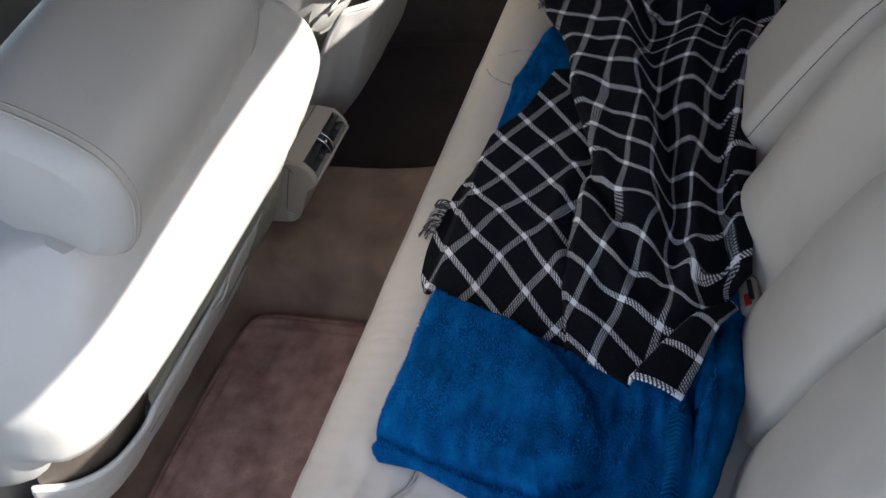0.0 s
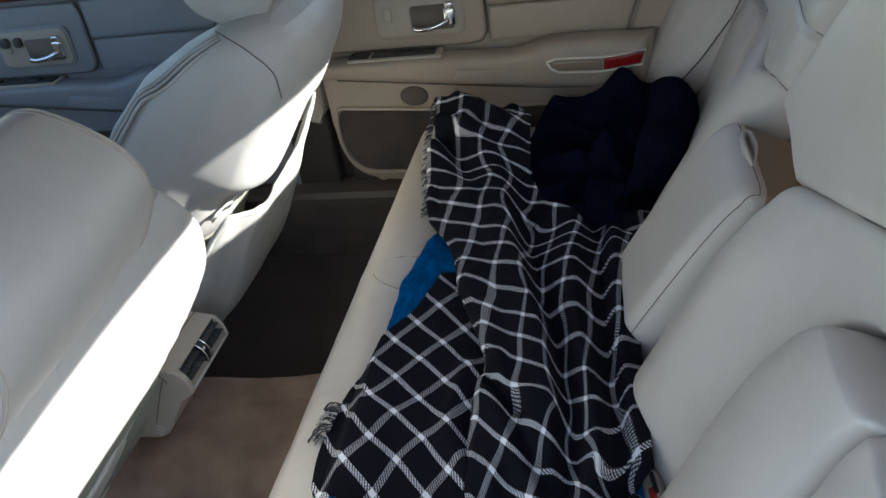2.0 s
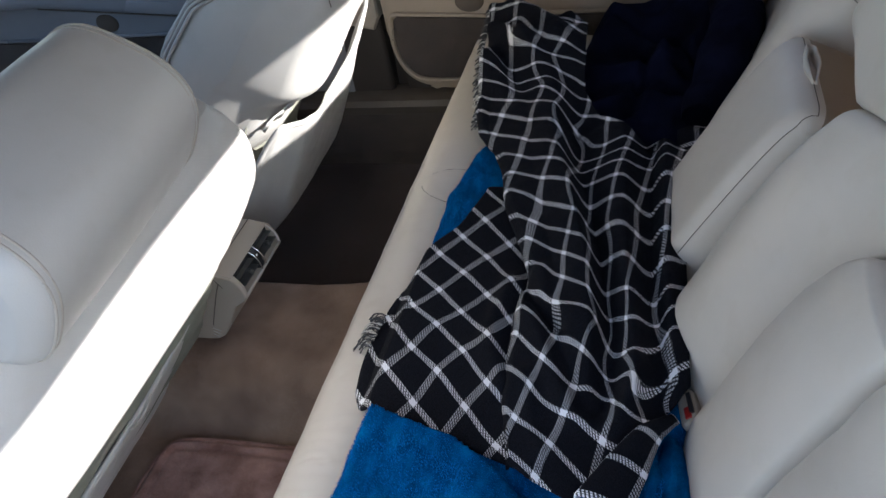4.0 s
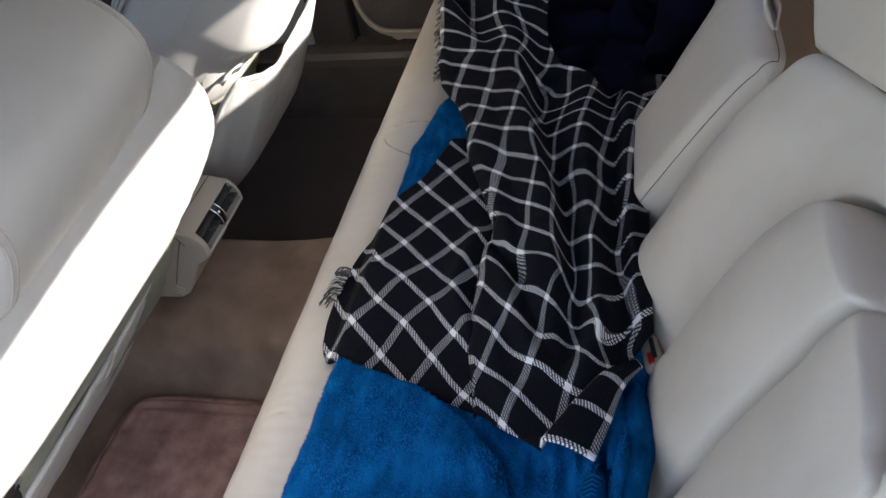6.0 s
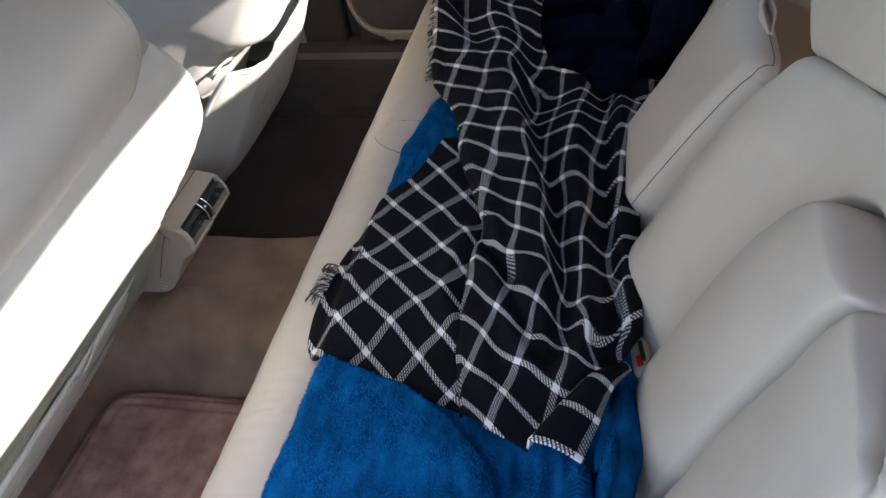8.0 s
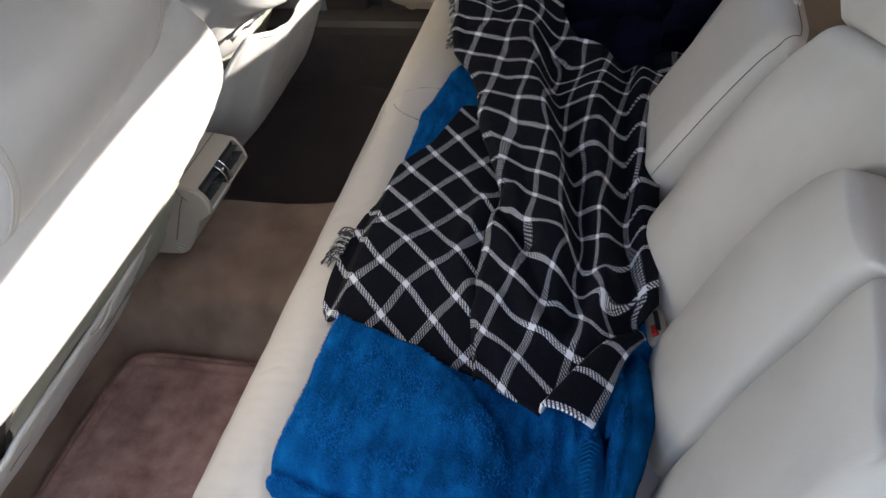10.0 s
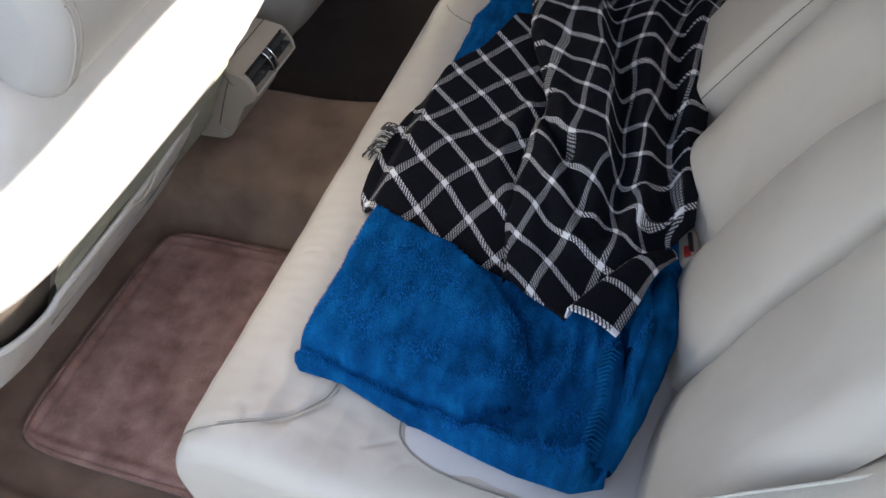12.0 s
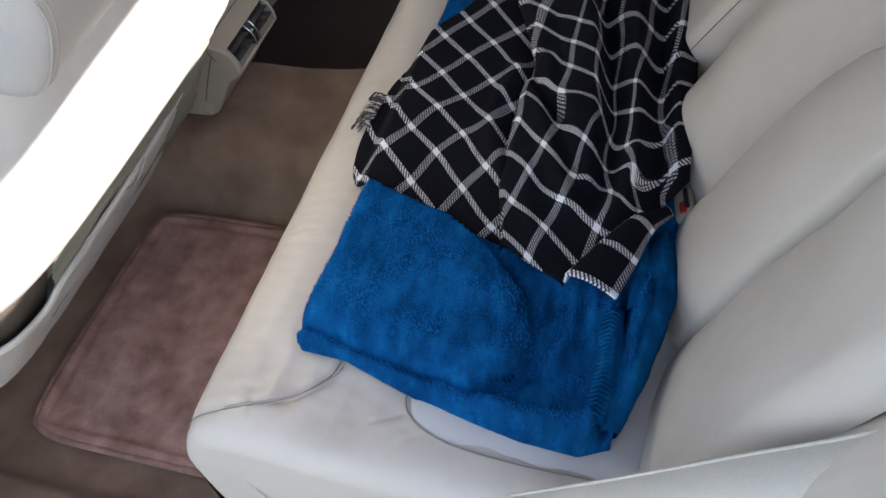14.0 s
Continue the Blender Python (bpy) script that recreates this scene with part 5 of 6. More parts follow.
def blue_blanket():
    n_u, n_v = 130, 220
    U, V = np.meshgrid(np.linspace(0, 1, n_u), np.linspace(0, 1, n_v), indexing="ij")
    near = np.interp(U, [0, 0.03, 0.17, 0.37, 0.55, 0.75, 0.92, 1.0], [0.155, 0.146, 0.148, 0.129, 0.117, 0.107, 0.106, 0.120])
    Y = near + (1.02 - near) * V ** 1.15
    left = np.interp(Y, [0.1, 0.16, 0.26, 0.38, 0.55, 0.80, 0.92, 1.02], [0.076, 0.076, 0.082, 0.086, 0.082, 0.080, 0.098, 0.135])
    right = np.interp(Y, [0.1, 0.142, 0.17, 0.243, 0.34, 0.40, 1.0], [0.402, 0.410, 0.414, 0.430, 0.443, 0.443, 0.44])
    left = left + 0.003 * wobble(Y, Y * 0 + 2, 22.0)
    X = left + (right - left) * U
    d = np.minimum.reduce([U * 0.36, (1 - U) * 0.36 + 0.004, V ** 1.15 * 0.9])
    shown = np.clip((0.44 - Y) / 0.08, 0, 1)
    Z = cushion_z(X, Y) + 0.012
    h = -0.008 + 0.022 * np.sqrt(np.clip(1 - np.clip(1 - d / 0.016, 0, 1) ** 2, 0, 1))
    # the upper layer ends in a rounded fold over a lower layer
    fold = smooth_line([(0.06, 0.172), (0.13, 0.166), (0.192, 0.154), (0.245, 0.146), (0.285, 0.149), (0.306, 0.164), (0.311, 0.208), (0.299, 0.246), (0.270, 0.285)], 60)
    df = dist_line(X, Y, fold)
    inside = (Y > np.interp(X, [0.06, 0.13, 0.192, 0.245, 0.285, 0.306], [0.172, 0.166, 0.154, 0.146, 0.149, 0.17])) & (X < np.interp(Y, [0.15, 0.164, 0.208, 0.246, 0.285, 0.33, 0.36], [0.28, 0.306, 0.311, 0.299, 0.27, 0.20, 0.06]))
    sd = np.where(inside, df, -df)
    h = h - 0.008 * np.exp(-((sd + 0.006) / 0.005) ** 2) * shown + 0.024 * np.sqrt(np.clip((sd + 0.002) / 0.026, 0, 1)) * np.clip((d + 0.004) / 0.02, 0, 1) * shown
    # the hem band stands up as a soft roll, with bunched lobes between it and the backrest
    hx = np.interp(Y, [0.10, 0.136, 0.173, 0.226, 0.274, 0.34], [0.384, 0.386, 0.390, 0.387, 0.389, 0.395])
    under = np.clip((0.30 - Y) / 0.05, 0, 1)
    tucked = np.clip((0.37 - Y) / 0.06, 0, 1)
    h = h + shown * np.clip(d / 0.008, 0, 1) * (0.024 * under * np.exp(-((X - hx + 0.001) / 0.009) ** 2) - 0.022 * under * np.exp(-((X - hx - 0.013) / 0.006) ** 2) + (0.012 + 0.026 * under) * tucked * np.exp(-((X - hx - 0.026 - 0.05 * np.clip(Y - 0.2, 0, 1)) / 0.011) ** 2))
    for pts, a_, w_ in (([(0.345, 0.30), (0.350, 0.24), (0.340, 0.19)], 0.011, 0.009), ([(0.365, 0.29), (0.371, 0.25)], 0.012, 0.008), ([(0.12, 0.33), (0.20, 0.29), (0.25, 0.24)], 0.003, 0.02), ([(0.28, 0.128), (0.34, 0.124), (0.38, 0.130)], 0.010, 0.009), ([(0.405, 0.36), (0.418, 0.30), (0.412, 0.25)], 0.018, 0.009), ([(0.21, 0.12), (0.27, 0.134), (0.31, 0.142)], -0.006, 0.006), ([(0.325, 0.28), (0.33, 0.22), (0.322, 0.17)], -0.007, 0.008)):
        h = h + a_ * np.exp(-(dist_line(X, Y, smooth_line(pts, 14)) / w_) ** 2) * shown
    h = h + (0.006 * wobble(X, Y, 13.0, 1.0) + 0.004 * wobble(X, Y, 36.0, 2.0) + 0.0012 * wobble(X, Y, 95.0, 3.0) + 0.0006 * wobble(X, Y, 220.0, 4.0)) * np.clip(d / 0.015, 0, 1)
    Z = Z + np.maximum(h, np.where(d < 0.012, -0.011, -0.002))
    b = thing("blue_blanket", "folded bright blue fleece blanket lying on the rear seat", "blanket")
    sheet("fleece", X, Y, Z, M_FLEECE, b)

    # soft rolls of the bunched edge beside the backrest
    for pts, r0 in (([(0.390, 0.272, 0.338), (0.390, 0.24, 0.350), (0.394, 0.19, 0.355), (0.388, 0.125, 0.350)], 0.013), ([(0.427, 0.385, 0.328), (0.431, 0.32, 0.343), (0.424, 0.25, 0.350), (0.412, 0.18, 0.347), (0.402, 0.125, 0.338)], 0.019), ([(0.410, 0.35, 0.338), (0.414, 0.30, 0.352), (0.407, 0.26, 0.350)], 0.011)):
        c = smooth_line(pts, 50)
        s, a = np.meshgrid(np.linspace(0, 1, len(c)), np.linspace(0, 2 * np.pi, 30), indexing="ij")
        r = r0 * np.clip(np.sin(np.pi * (0.04 + 0.92 * s)), 0, 1) ** 0.4 * (1 + 0.16 * wobble(s * 5, np.cos(a), 1.7, r0 * 900) + 0.06 * wobble(s * 30, np.sin(a) * 4, 1.5, 7.0))
        sheet("soft_roll", c[:, 0][:, None] + r * np.cos(a), c[:, 1][:, None] + 0 * r, c[:, 2][:, None] + r * np.sin(a), M_FLEECE, b)

    # stitches of the hem
    vs, fs = [], []
    for q in range(23):
        y = 0.128 + 0.0052 * q
        x = float(np.interp(y, [0.10, 0.136, 0.173, 0.226, 0.274], [0.384, 0.386, 0.390, 0.387, 0.389]))
        v, f = tube_data([(x - 0.008, y, 0.360), (x + 0.001, y + 0.001, 0.3685), (x + 0.010, y + 0.001, 0.361)], 0.0014, 5)
        fs += [tuple(i + len(vs) for i in ff) for ff in f]
        vs += [tuple(p) for p in v]
    put("hem_stitching", mesh("hem_stitching", vs, fs, M_FLEECE), b)
    # short fuzz over the part that is not covered
    rng = np.random.default_rng(5)
    vs, fs = [], []
    iu, iv = rng.uniform(0, n_u - 1.01, 90000), (n_v - 1.01) * rng.uniform(0, 1, 90000) ** 1.3
    i0, j0 = iu.astype(int), iv.astype(int)
    fu, fv = iu - i0, iv - j0
    px, py, pz, pd = (q[i0, j0] * (1 - fu) * (1 - fv) + q[i0 + 1, j0] * fu * (1 - fv) + q[i0, j0 + 1] * (1 - fu) * fv + q[i0 + 1, j0 + 1] * fu * fv for q in (X, Y, Z, d))
    keep = (py < 0.44) | ((px < 0.17) & (py > 0.55))
    for x, y, z, e, r in zip(px[keep], py[keep], pz[keep], pd[keep], rng.uniform(0, 1, (keep.sum(), 4))):
        a_ = 6.28 * (0.5 + 0.45 * (r[0] - 0.5)) + 3 * noise.noise((x * 22, y * 22, 0))
        ln, w_ = (0.0016 + 0.0022 * r[1]) * min(1.0, 0.45 + e / 0.02), 0.00042
        dx_, dy_ = math.cos(a_) * ln, math.sin(a_) * ln
        k_ = len(vs)
        vs += [(x - w_ * math.sin(a_), y + w_ * math.cos(a_), z - 0.0008), (x + w_ * math.sin(a_), y - w_ * math.cos(a_), z - 0.0008), (x + dx_, y + dy_, z + 0.0008 + 0.0014 * r[2])]
        fs.append((k_, k_ + 1, k_ + 2))
    tagged(put("fuzz", mesh("fuzz", vs, fs, M_FUZZ, False), b), "short blue fuzz of the fleece", kind="stuff")


def plaid_height(X, Y):
    """Height of the plaid blanket over the cushion: steep pleats that run along the seat."""
    def line(*pts):
        p = sorted((y, x) for x, y in pts)
        return np.interp(Y, [q[0] for q in p], [q[1] for q in p])
    val1 = line((0.362, 0.45), (0.349, 0.541), (0.341, 0.585), (0.333, 0.639), (0.319, 0.703), (0.302, 0.78), (0.280, 0.874), (0.268, 0.97), (0.262, 1.1), (0.26, 1.4))
    rid1 = val1 - line((0.030, 0.45), (0.022, 0.60), (0.026, 0.72), (0.034, 0.9), (0.05, 1.1))
    val2 = line((0.415, 0.48), (0.409, 0.539), (0.402, 0.593), (0.396, 0.66), (0.392, 0.768), (0.389, 0.853), (0.385, 1.0))
    rid2 = val1 + (val2 - val1) * line((0.45, 0.5), (0.5, 0.7), (0.62, 0.9))
    rid3 = val2 + line((0.016, 0.5), (0.022, 0.9))
    g = np.clip((Y - 0.32) / 0.26, 0, 1)
    g = g * g * (3 - 2 * g)
    knots = [(rid1 - 0.11, 0.014), (rid1 - 0.045, 0.028), (rid1, 0.044), (val1, 0.004), (rid2, 0.039), (val2, 0.006), (rid3, 0.033), (rid3 + 0.03, 0.018), (rid3 + 0.2, 0.012)]
    out = np.full(X.shape, 0.012)
    for (xa, ha), (xb, hb) in zip(knots[:-1], knots[1:]):
        s = np.clip((X - xa) / (xb - xa), 0, 1)
        if hb > ha:
            s = np.sin(s * np.pi / 2) ** 1.2
        else:
            s = np.sin(s * np.pi / 2) ** 1.6
        out = np.where((X >= xa) & (X < xb), ha + (hb - ha) * s, out)
    far_ = np.clip((1.12 - Y) / 0.12, 0.25, 1)
    h = 0.008 + np.clip((0.47 - X) / 0.02, 0, 1) * 0.026 + out * g * far_ + 0.005 * (1 - g)
    # folds that run out towards the near hem
    for pts, a, w in (([(0.232, 0.60), (0.247, 0.568), (0.262, 0.535), (0.290, 0.505)], -0.013, 0.009), ([(0.258, 0.60), (0.270, 0.55), (0.300, 0.52)], 0.005, 0.014), ([(0.252, 0.53), (0.268, 0.49), (0.288, 0.445), (0.308, 0.405), (0.325, 0.375)], 0.008, 0.013),
                      ([(0.268, 0.54), (0.290, 0.49), (0.312, 0.435), (0.335, 0.39)], -0.006, 0.010), ([(0.385, 0.46), (0.380, 0.41), (0.365, 0.37)], 0.012, 0.014), ([(0.352, 0.46), (0.350, 0.40)], -0.007, 0.010), ([(0.262, 0.43), (0.275, 0.37), (0.29, 0.33)], 0.006, 0.014)):
        h = h + a * np.exp(-(dist_line(X, Y, smooth_line(pts, 16)) / w) ** 2)
    return h + 0.003 * wobble(X, Y, 13.0, 8.0) + 0.0018 * wobble(X, Y, 40.0, 9.0)


def thin_plate(pts, vals):
    """A smooth function of the plan that takes given values at a few points."""
    p, v = np.array(pts, float), np.array(vals, float)
    def ker(r2):
        return 0.5 * r2 * np.log(r2 + 1e-12)
    k = ker(((p[:, None] - p[None]) ** 2).sum(-1)) + 2e-5 * np.eye(len(p))
    q = np.hstack([np.ones((len(p), 1)), p])
    w = np.linalg.solve(np.block([[k, q], [q.T, np.zeros((3, 3))]]), np.r_[v, np.zeros(3)])
    def f(X, Y):
        r2 = (X[..., None] - p[:, 0]) ** 2 + (Y[..., None] - p[:, 1]) ** 2
        return ker(r2) @ w[:-3] + w[-3] + w[-2] * X + w[-1] * Y
    return f


# crossings of the weave: column, row, then the place on the seat; the near and far length, and the turned corner
CHECKS_NEAR = [(4, 7, 0.284, 0.535), (5, 7, 0.336, 0.518), (4, 6, 0.288, 0.489), (5, 6, 0.324, 0.466), (3, 8, 0.231, 0.626), (4, 8, 0.288, 0.581), (3, 10, 0.231, 0.702), (4, 10, 0.286, 0.668), (5, 11, 0.305, 0.713), (7, 7, 0.372, 0.471), (7, 8, 0.371, 0.52), (7, 9, 0.369, 0.568), (7, 11, 0.375, 0.698), (8, 7, 0.417, 0.51), (6, 5, 0.363, 0.411), (5, 5, 0.318, 0.417), (6, 4, 0.356, 0.353), (4, 4, 0.269, 0.411), (4, 3, 0.258, 0.369), (5, 3, 0.301, 0.34), (6, 3, 0.349, 0.296), (3, 5, 0.24, 0.492), (8, 6, 0.428, 0.452), (7, 6, 0.386, 0.413), (5, 2, 0.291, 0.298)]
CHECKS_EDGE = [(7, 6, 0.385, 0.433), (7, 5, 0.399, 0.386), (8.35, 5.1, 0.433, 0.412), (8.1, 5.7, 0.434, 0.440)]
CHECKS_FAR = [(2, 11, 0.176, 0.785), (3, 11, 0.234, 0.749), (4, 11, 0.288, 0.714), (2, 12, 0.182, 0.822), (3, 13, 0.238, 0.844), (5, 13, 0.303, 0.822), (7, 13, 0.379, 0.819), (7, 14, 0.385, 0.884), (2, 14, 0.187, 0.917), (3, 14, 0.24, 0.885), (1, 15, 0.135, 0.995), (3, 15, 0.24, 0.948), (4, 16, 0.259, 0.988), (5, 16, 0.316, 0.91), (2, 17, 0.199, 1.057), (3, 17, 0.232, 1.04), (4, 17, 0.274, 1.016), (1, 20, 0.121, 1.201), (2, 20, 0.172, 1.153), (3, 20, 0.209, 1.14), (1, 21, 0.112, 1.297), (3, 21, 0.222, 1.167), (1, 22, 0.116, 1.313), (3, 22, 0.235, 1.227)]
CHECKS_TURNED = [(1, 1, 0.091, 0.423), (1, 2, 0.113, 0.462), (1, 3, 0.133, 0.51), (1, 4, 0.159, 0.539), (1, 5, 0.187, 0.577), (1, 6, 0.216, 0.599), (0, 2, 0.058, 0.531), (0, 3, 0.096, 0.535), (0, 4, 0.122, 0.572), (0, 5, 0.146, 0.616), (0, 6, 0.172, 0.651), (-1, 4, 0.083, 0.604), (-1, 5, 0.107, 0.644), (-1, 6, 0.129, 0.691), (-1, 7, 0.154, 0.734), (2, 2, 0.152, 0.434), (2, 3, 0.175, 0.472), (2, 4, 0.203, 0.495), (2, 5, 0.223, 0.533), (2, 1, 0.136, 0.38), (3, 2, 0.197, 0.385), (3, 3, 0.215, 0.423), (4, 2, 0.242, 0.336), (5, 2, 0.286, 0.308)]


def plaid_blanket():
    b = thing("plaid_blanket", "black and white checked woven blanket thrown over the seat", "blanket")
    # main length, thrown along the seat; V runs from the near hem to the far end
    U, V = np.meshgrid(np.linspace(0, 1, 110), np.linspace(0, 1, 260), indexing="ij")
    near = np.interp(U, [0, 0.3, 0.6, 0.88, 0.94, 1.0], [0.310, 0.296, 0.285, 0.276, 0.272, 0.270])
    far = np.interp(U, [0, 0.25, 0.6, 0.85, 1.0], [1.41, 1.40, 1.30, 1.31, 1.27])
    Y = near + (far - near) * V
    left = np.interp(Y, [0.28, 0.40, 0.48, 0.565, 0.608, 0.632, 0.69, 0.723, 0.758, 0.852, 0.90, 0.957, 1.02, 1.08, 1.18, 1.24, 1.41], [0.264, 0.236, 0.231, 0.231, 0.238, 0.229, 0.208, 0.193, 0.180, 0.158, 0.138, 0.100, 0.085, 0.076, 0.065, 0.068, 0.040])
    right = np.interp(Y, [0.289, 0.337, 0.377, 0.413, 0.44, 0.55, 0.8, 0.93, 0.965, 1.0, 1.08, 1.27, 1.42], [0.335, 0.362, 0.396, 0.432, 0.447, 0.444, 0.438, 0.44, 0.36, 0.30, 0.268, 0.258, 0.23])
    X = left + (right - left) * U + 0.002 * wobble(Y, U, 20.0)
    h = plaid_height(X, Y)
    lift = np.clip((Y - 0.98) / 0.22, 0, 1)
    h = h + lift * (0.045 + 0.03 * np.clip((X - 0.05) / 0.15, 0, 1)) + lift * 0.014 * np.sin((X * 0.6 + Y) * 60 + 3 * wobble(X, Y, 7.0, 2.0)) * np.clip((0.2 - X) / 0.1, 0.2, 1)
    for pts, a, w in (([(0.107, 1.197), (0.13, 1.13), (0.156, 1.068)], -0.022, 0.016), ([(0.14, 1.20), (0.185, 1.122), (0.21, 1.07)], 0.020, 0.020), ([(0.112, 1.336), (0.182, 1.248), (0.256, 1.116)], 0.018, 0.022), ([(0.16, 1.34), (0.22, 1.27)], -0.016, 0.018)):
        h = h + lift * a * np.exp(-(dist_line(X, Y, smooth_line(pts, 12)) / w) ** 2)
    e = np.clip(U / 0.05, 0, 1)
    over = np.clip((0.95 - Y) / 0.1, 0, 1)
    h = h + over * 0.006 * e - (1 - np.sqrt(e)) * 0.010
    Z = cushion_z(X, Y) + h
    checks = CHECKS_NEAR + CHECKS_EDGE + CHECKS_FAR
    at_ = [(x, y) for c, r, x, y in checks]
    u = thin_plate(at_, [c for c, r, x, y in checks])(X, Y)
    v = thin_plate(at_, [r for c, r, x, y in checks])(X, Y)
    sheet("main_length", X, Y, Z, M_PLAID, b, uv=(u, v), thick=0.003)
    # corner that lies turned, its checks running slantwise
    U, V = np.meshgrid(np.linspace(0, 1, 90), np.linspace(0, 1, 120), indexing="ij")
    lft = smooth_line([(0.052, 0.402), (0.047, 0.45), (0.050, 0.52), (0.064, 0.59), (0.095, 0.67), (0.122, 0.73), (0.142, 0.82)], 119)
    rgt = smooth_line([(0.262, 0.325), (0.262, 0.42), (0.258, 0.50), (0.248, 0.60), (0.235, 0.70), (0.215, 0.76), (0.190, 0.825)], 119)
    hem = smooth_line([(0.052, 0.402), (0.066, 0.376), (0.094, 0.357), (0.133, 0.352), (0.187, 0.338), (0.234, 0.322), (0.266, 0.312)], 89)
    L = np.stack([np.broadcast_to(lft[None, :, k], U.shape) for k in range(2)], -1)
    R = np.stack([np.broadcast_to(rgt[None, :, k], U.shape) for k in range(2)], -1)
    Hm = np.stack([np.broadcast_to(hem[:, None, k], U.shape) for k in range(2)], -1)
    P = L * (1 - U[..., None]) + R * U[..., None]
    straight = L[:, :1] * (1 - U[:, :1, None]) + R[:, :1] * U[:, :1, None]
    P = P + (Hm[:, :1] - straight) * (1 - V[..., None]) ** 2
    X, Y = P[..., 0], P[..., 1]
    d = np.minimum(U * 0.2, V * 0.4)
    h = 0.008 + 0.026 * np.clip((X - 0.066) / 0.02, 0, 1)
    h = h + 0.004 * wobble(X, Y, 14.0, 3.0) + 0.010 * np.exp(-(dist_line(X, Y, smooth_line([(0.215, 0.60), (0.205, 0.50), (0.235, 0.42)], 12)) / 0.014) ** 2)
    h = h - 0.002 * (1 - np.clip(d / 0.012, 0, 1)) ** 2 
    Z = cushion_z(X, Y) + np.maximum(h, 0.004)
    at_ = [(x, y) for c, r, x, y in CHECKS_TURNED]
    u = thin_plate(at_, [c for c, r, x, y in CHECKS_TURNED])(X, Y)
    v = thin_plate(at_, [r for c, r, x, y in CHECKS_TURNED])(X, Y)
    sheet("turned_corner", X, Y, Z, M_PLAID, b, uv=(u, v), thick=0.003)
    # the near corner folded back over itself
    S_, T_ = np.meshgrid(np.linspace(0, 3, 43), np.linspace(0, 1, 30), indexing="ij")
    inn = smooth_line([(0.336, 0.271), (0.364, 0.320), (0.391, 0.361), (0.424, 0.396)], 42)
    outr = smooth_line([(0.388, 0.260), (0.402, 0.308), (0.413, 0.354), (0.433, 0.400)], 42)
    X, Y = (inn[:, k][:, None] * (1 - T_) + outr[:, k][:, None] * T_ for k in (0, 1))
    Z = cushion_z(X, Y) + 0.062 - 0.010 * T_ ** 2 + 0.004 * np.sin(np.pi * T_) + 0.0015 * wobble(X, Y, 40.0, 3.0)
    Z[:, 0] -= 0.014
    Z -= 0.016 * np.clip((S_ - 2.2) / 0.8, 0, 1)
    sheet("folded_corner", X, Y, Z, M_PLAID, b, uv=(0.04 + 1.03 * T_, S_ - 0.05), thick=0.003)
    # a short end lying against the backrest
    U, V = np.meshgrid(np.linspace(0, 1, 40), np.linspace(0, 1, 40), indexing="ij")
    X, Y = 0.425 + 0.055 * U, 0.90 + 0.10 * V + 0.01 * U
    Z = cushion_z(X, Y) + 0.045 + 0.01 * np.sin(U * 3) + 0.008 * wobble(X, Y, 25.0, 5.0)
    sheet("loose_end", X, Y, Z, M_PLAID, b, uv=((X - 0.455) / 0.053, (Y - 0.95) / 0.0595), thick=0.003)
    # fringes
    rng = random.Random(11)
    for nm, material, spots in (("fringe", M_FRINGE, 0), ("white_fringe", M_FRINGE_W, 1)):
        vs, fs = [], []
        for k in range(210 if not spots else 60):
            if k % 4 or spots:
                y = rng.uniform(0.99, 1.42)
                x = float(np.interp(y, [0.99, 1.02, 1.08, 1.16, 1.42], [0.090, 0.085, 0.076, 0.066, 0.042]))
                z = float(cushion_z(np.array(x), np.array(y))) + 0.026 + 0.045 * min(1, max(0, (y - 0.98) / 0.22))
                a = (x + 0.004, y, z)
                ln = rng.uniform(0.004, 0.012)
                e = (x - ln, y + rng.uniform(-0.008, 0.008), z - rng.uniform(0.002, 0.012))
            else:
                continue
            m_ = ((a[0] + e[0]) / 2, (a[1] + e[1]) / 2 + rng.uniform(-0.003, 0.003), (a[2] + e[2]) / 2 + 0.003)
            v, f = tube_data([a, m_, e], 0.0011, 4)
            fs += [tuple(i + len(vs) for i in ff) for ff in f]
            vs += [tuple(p) for p in v]
        for k in range(46):
            s_ = rng.random()
            x, y = 0.047 + 0.004 * s_, 0.47 + 0.06 * s_
            z = float(cushion_z(np.array(0.03), np.array(y))) + 0.012
            ln = rng.uniform(0.008, 0.026)
            a = (x + 0.006, y, z + 0.004)
            e = (x - ln, y + 0.2 * ln + rng.uniform(-0.010, 0.010), z - 0.006 - 0.3 * ln)
            m_ = ((a[0] + e[0]) / 2, (a[1] + e[1]) / 2 + rng.uniform(-0.004, 0.004), z + rng.uniform(0.0, 0.008))
            if (k % 4 == 0) == bool(spots):
                v, f = tube_data(smooth_line([a, m_, e], 6), 0.0009, 4)
                fs += [tuple(i + len(vs) for i in ff) for ff in f]
                vs += [tuple(p) for p in v]
        tagged(put(nm, mesh(nm, vs, fs, material), b), kind="stuff")


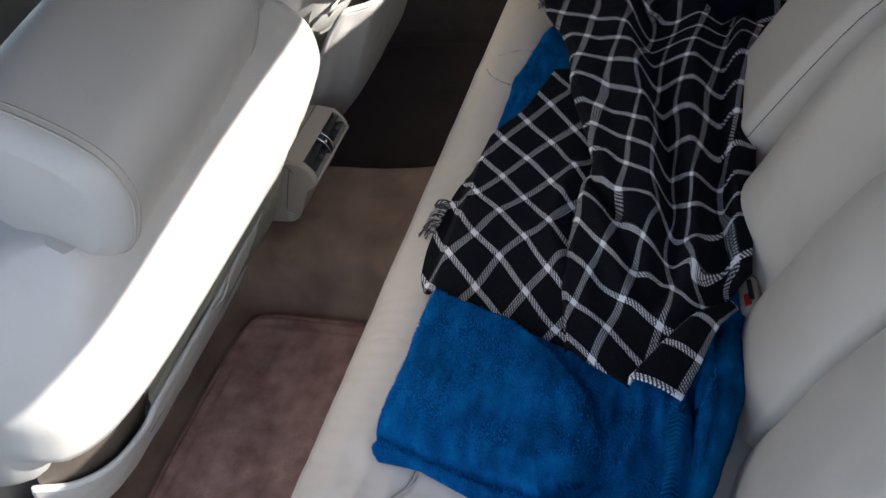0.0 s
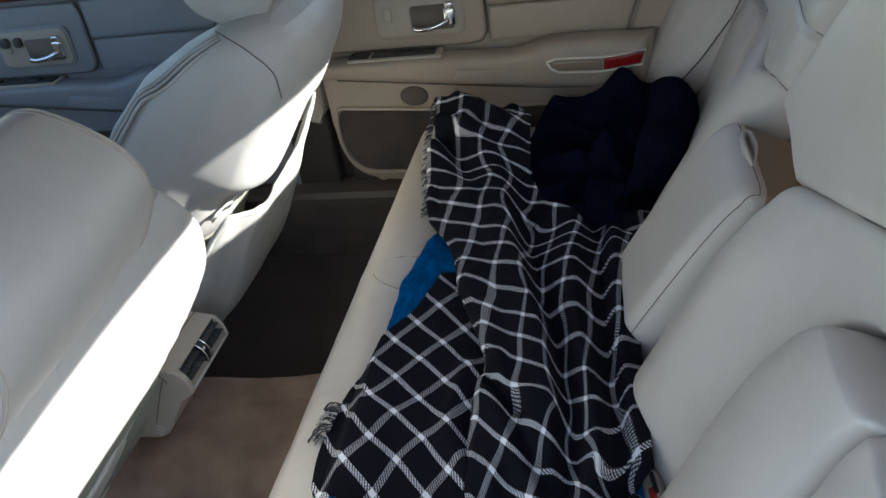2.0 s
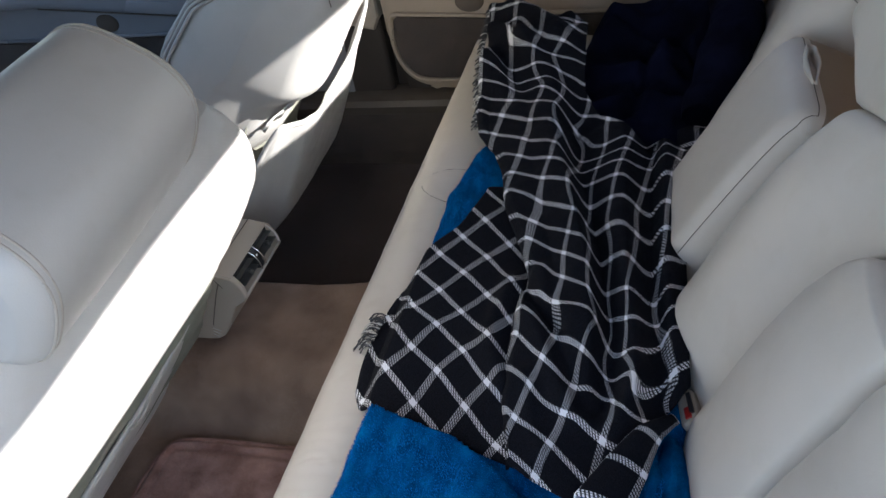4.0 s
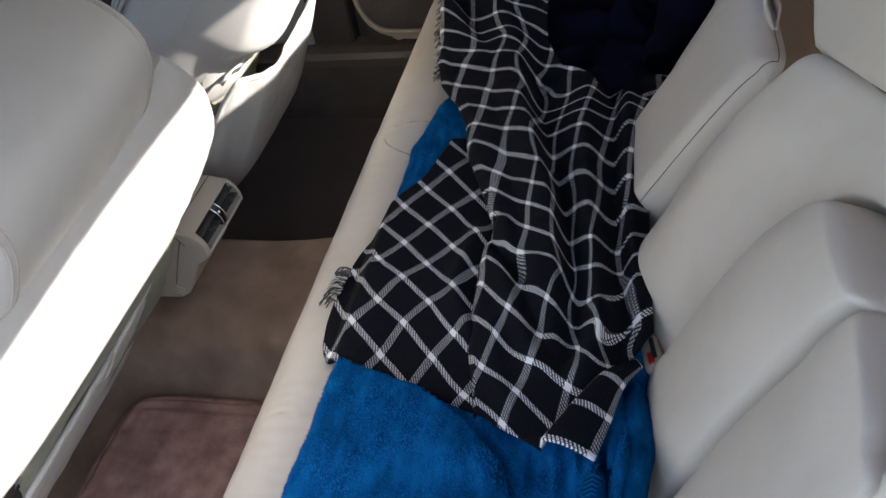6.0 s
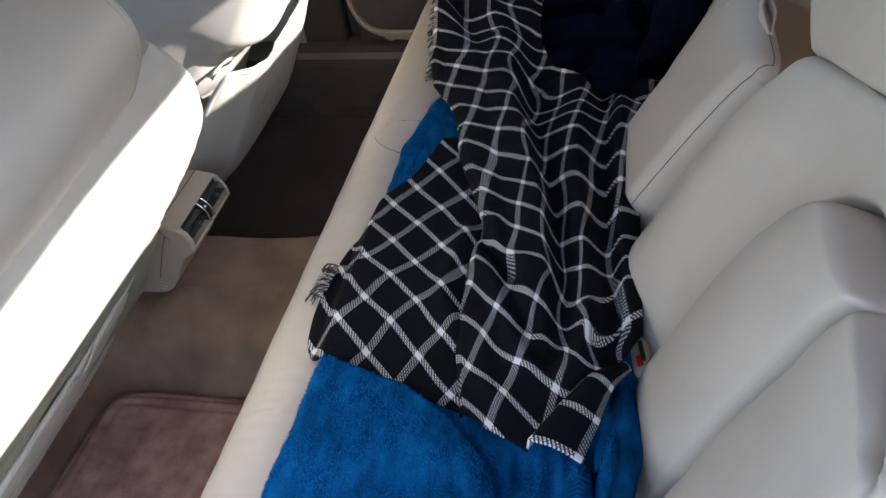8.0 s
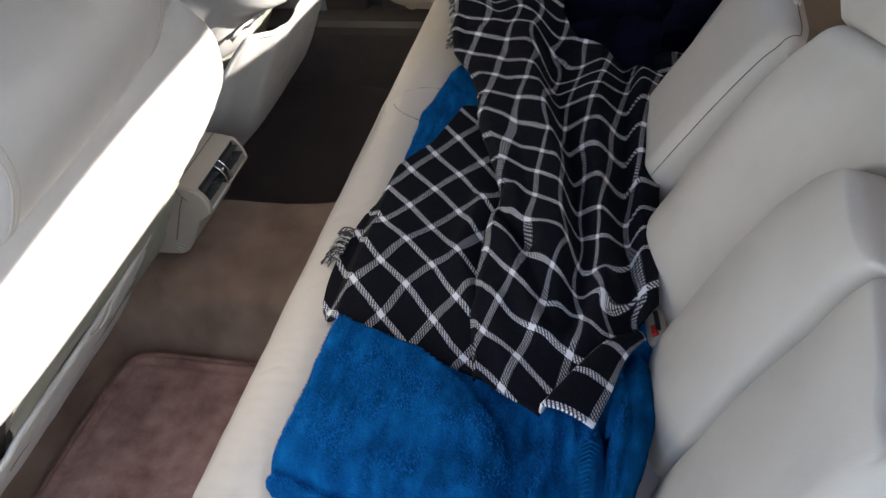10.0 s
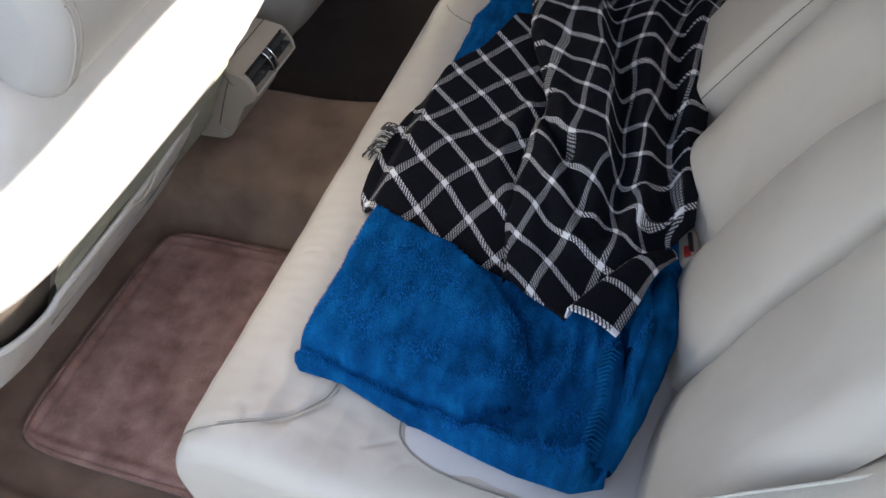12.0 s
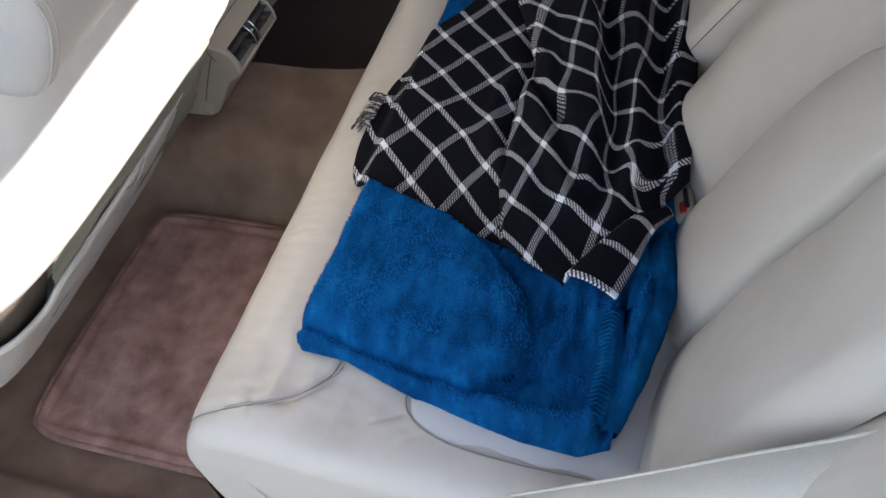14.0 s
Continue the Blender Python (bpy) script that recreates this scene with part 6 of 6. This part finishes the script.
def navy_garment():
    g = thing("navy_garment", "crumpled dark navy fleece garment heaped in the corner", "clothing")
    U, V = np.meshgrid(np.linspace(-1, 1, 110), np.linspace(-1, 1, 120), indexing="ij")
    a = U * np.sqrt(1 - 0.35 * V * V)
    c = V * np.sqrt(1 - 0.35 * U * U)
    X = 0.408 + 0.180 * a + 0.02 * c
    Y = 1.215 + 0.275 * c - 0.030 * np.clip((0.45 - X) / 0.10, 0, 1) * np.clip(c, 0, 1)
    r = np.clip(1 - np.maximum(np.abs(U), np.abs(V)), 0, 1)
    dome = np.sqrt(np.clip(1 - (1 - np.clip(r / 0.24, 0, 1)) ** 2, 0, 1))
    h = dome * (0.040 + 0.048 * np.exp(-((Y - 1.41) / 0.11) ** 2) + 0.052 * np.exp(-((X - 0.435) / 0.036) ** 2 - ((Y - 1.42) / 0.07) ** 2) + 0.035 * np.exp(-((X - 0.52) / 0.05) ** 2 - ((Y - 1.33) / 0.13) ** 2))
    h = h + dome * (0.015 * wobble(X, Y, 9.0, 4.0) + 0.010 * np.abs(wobble(X, Y, 12.0, 6.0)) + 0.003 * wobble(X, Y, 45.0, 7.0))
    for pts, a_, w_ in (([(0.27, 1.05), (0.36, 1.10), (0.45, 1.08)], 0.020, 0.016), ([(0.26, 1.16), (0.34, 1.18), (0.43, 1.24), (0.48, 1.34)], 0.026, 0.018), ([(0.30, 1.33), (0.37, 1.27), (0.42, 1.16)], 0.020, 0.013), ([(0.30, 1.37), (0.38, 1.34), (0.46, 1.38)], 0.014, 0.014), ([(0.33, 1.04), (0.37, 1.14), (0.36, 1.24)], -0.016, 0.010), ([(0.40, 1.30), (0.45, 1.24), (0.50, 1.22)], -0.018, 0.010)):
        h = h + dome * a_ * np.exp(-(dist_line(X, Y, smooth_line(pts, 16)) / w_) ** 2)
    Z = cushion_z(X, Y) + 0.003 + np.maximum(h, 0)
    sheet("fleece", X, Y, Z, M_NAVY, g)
    # a sleeve that lies bunched against the backrest
    c = smooth_line([(0.455, 1.02, 0.372), (0.490, 1.12, 0.392), (0.520, 1.23, 0.425), (0.520, 1.32, 0.432), (0.505, 1.39, 0.405)], 60)
    s, a = np.meshgrid(np.linspace(0, 1, len(c)), np.linspace(0, 2 * np.pi, 40), indexing="ij")
    r = 0.048 * np.clip(np.sin(np.pi * (0.06 + 0.88 * s)), 0, 1) ** 0.45 * (1 + 0.16 * wobble(s * 6, np.cos(a), 1.6, 3.0) + 0.10 * wobble(s * 14, np.sin(a), 2.0, 5.0))
    sheet("sleeve", c[:, 0][:, None] + r * np.cos(a), c[:, 1][:, None] + 0.2 * r * np.sin(a + 1), c[:, 2][:, None] + r * 0.8 * np.sin(a), M_NAVY, g, "bunched navy sleeve")


def belt_buckle():
    k = thing("belt_buckle", "seat belt buckle with a red button beside the backrest", "buckle")
    m = pose(0.447, 0.428, 0.332, 0, -30, 10)
    part("case", box_bm((0.022, 0.050, 0.06), (0, 0, -0.02), 0.006, 3, m), M_PLASTIC, k)
    part("button", box_bm((0.008, 0.016, 0.003), (0.001, -0.010, 0.0108), 0.0012, 2, m), M_BUTTON, k, "red release button")
    part("slot", box_bm((0.005, 0.028, 0.003), (0.006, 0.002, 0.0112), 0.0, 2, m), M_BLACK, k, "", False)


def seat_belt():
    k = thing("seat_belt", "pale beige seat belt webbing hanging beside the door opening", "seat belt")
    c = smooth_line([(0.34, 0.013, 0.366), (0.42, 0.016, 0.434), (0.50, 0.018, 0.510), (0.575, 0.02, 0.580), (0.66, 0.02, 0.69), (0.73, 0.0, 0.88), (0.75, -0.02, 0.96)], 50)
    wid = np.array([0.010, -0.021, -0.006])
    Xs, Ys, Zs = (np.stack([c[:, q] - wid[q], c[:, q] + 1.5 * wid[q]], 0) for q in range(3))
    sheet("webbing", Xs, Ys, Zs, M_WEB, k, thick=0.0015)
    for e in (0, 1):
        tube("woven_edge", np.stack([Xs[e], Ys[e], Zs[e]], 1), 0.0014, M_WEB, k, "", 5)


def pocket_foam():
    k = thing("foam_wad", "yellowed foam wad stuffed in the seat's rear pocket", "foam")
    bm = bmesh.new()
    bmesh.ops.create_icosphere(bm, subdivisions=4, radius=1.0)
    for v in bm.verts:
        p = v.co.copy()
        v.co = Vector((p.x * 0.018, p.y * 0.085, p.z * 0.060)) * (1 + 0.35 * noise.noise(p * 2.0) + 0.15 * noise.noise(p * 6.0))
    bm.transform(pose(-0.315 + 0.49 * 0.312 - 0.872 * 0.044, 1.09, 0.185 + 0.872 * 0.312 + 0.49 * 0.044, 0, 28, 0))
    part("wad", bm, M_FOAM, k)


ground()
shell()
car_door("door_1", 0.0, -0.238, 0.66, "closed rear car door with beige lining, wood strip and chrome handle")
car_door("door_2", -0.95, -1.55, -0.35, "closed front car door with beige lining, wood strip and chrome handle")
rear_seat()
front_seat(0)
front_seat(1)
console()
floor_mat(-0.43, -0.02, 0.108, 0.548, M_MAT, "rose-brown carpet floor mat behind the front seat")
# mat sized to cover the footwell, its shade painted as dark colour
floor_mat(-0.60, -0.005, 0.868, 1.435, M_MAT_D, "carpet floor mat coloured dark for the far footwell's shade")
blue_blanket()
plaid_blanket()
navy_garment()
belt_buckle()
seat_belt()
pocket_foam()
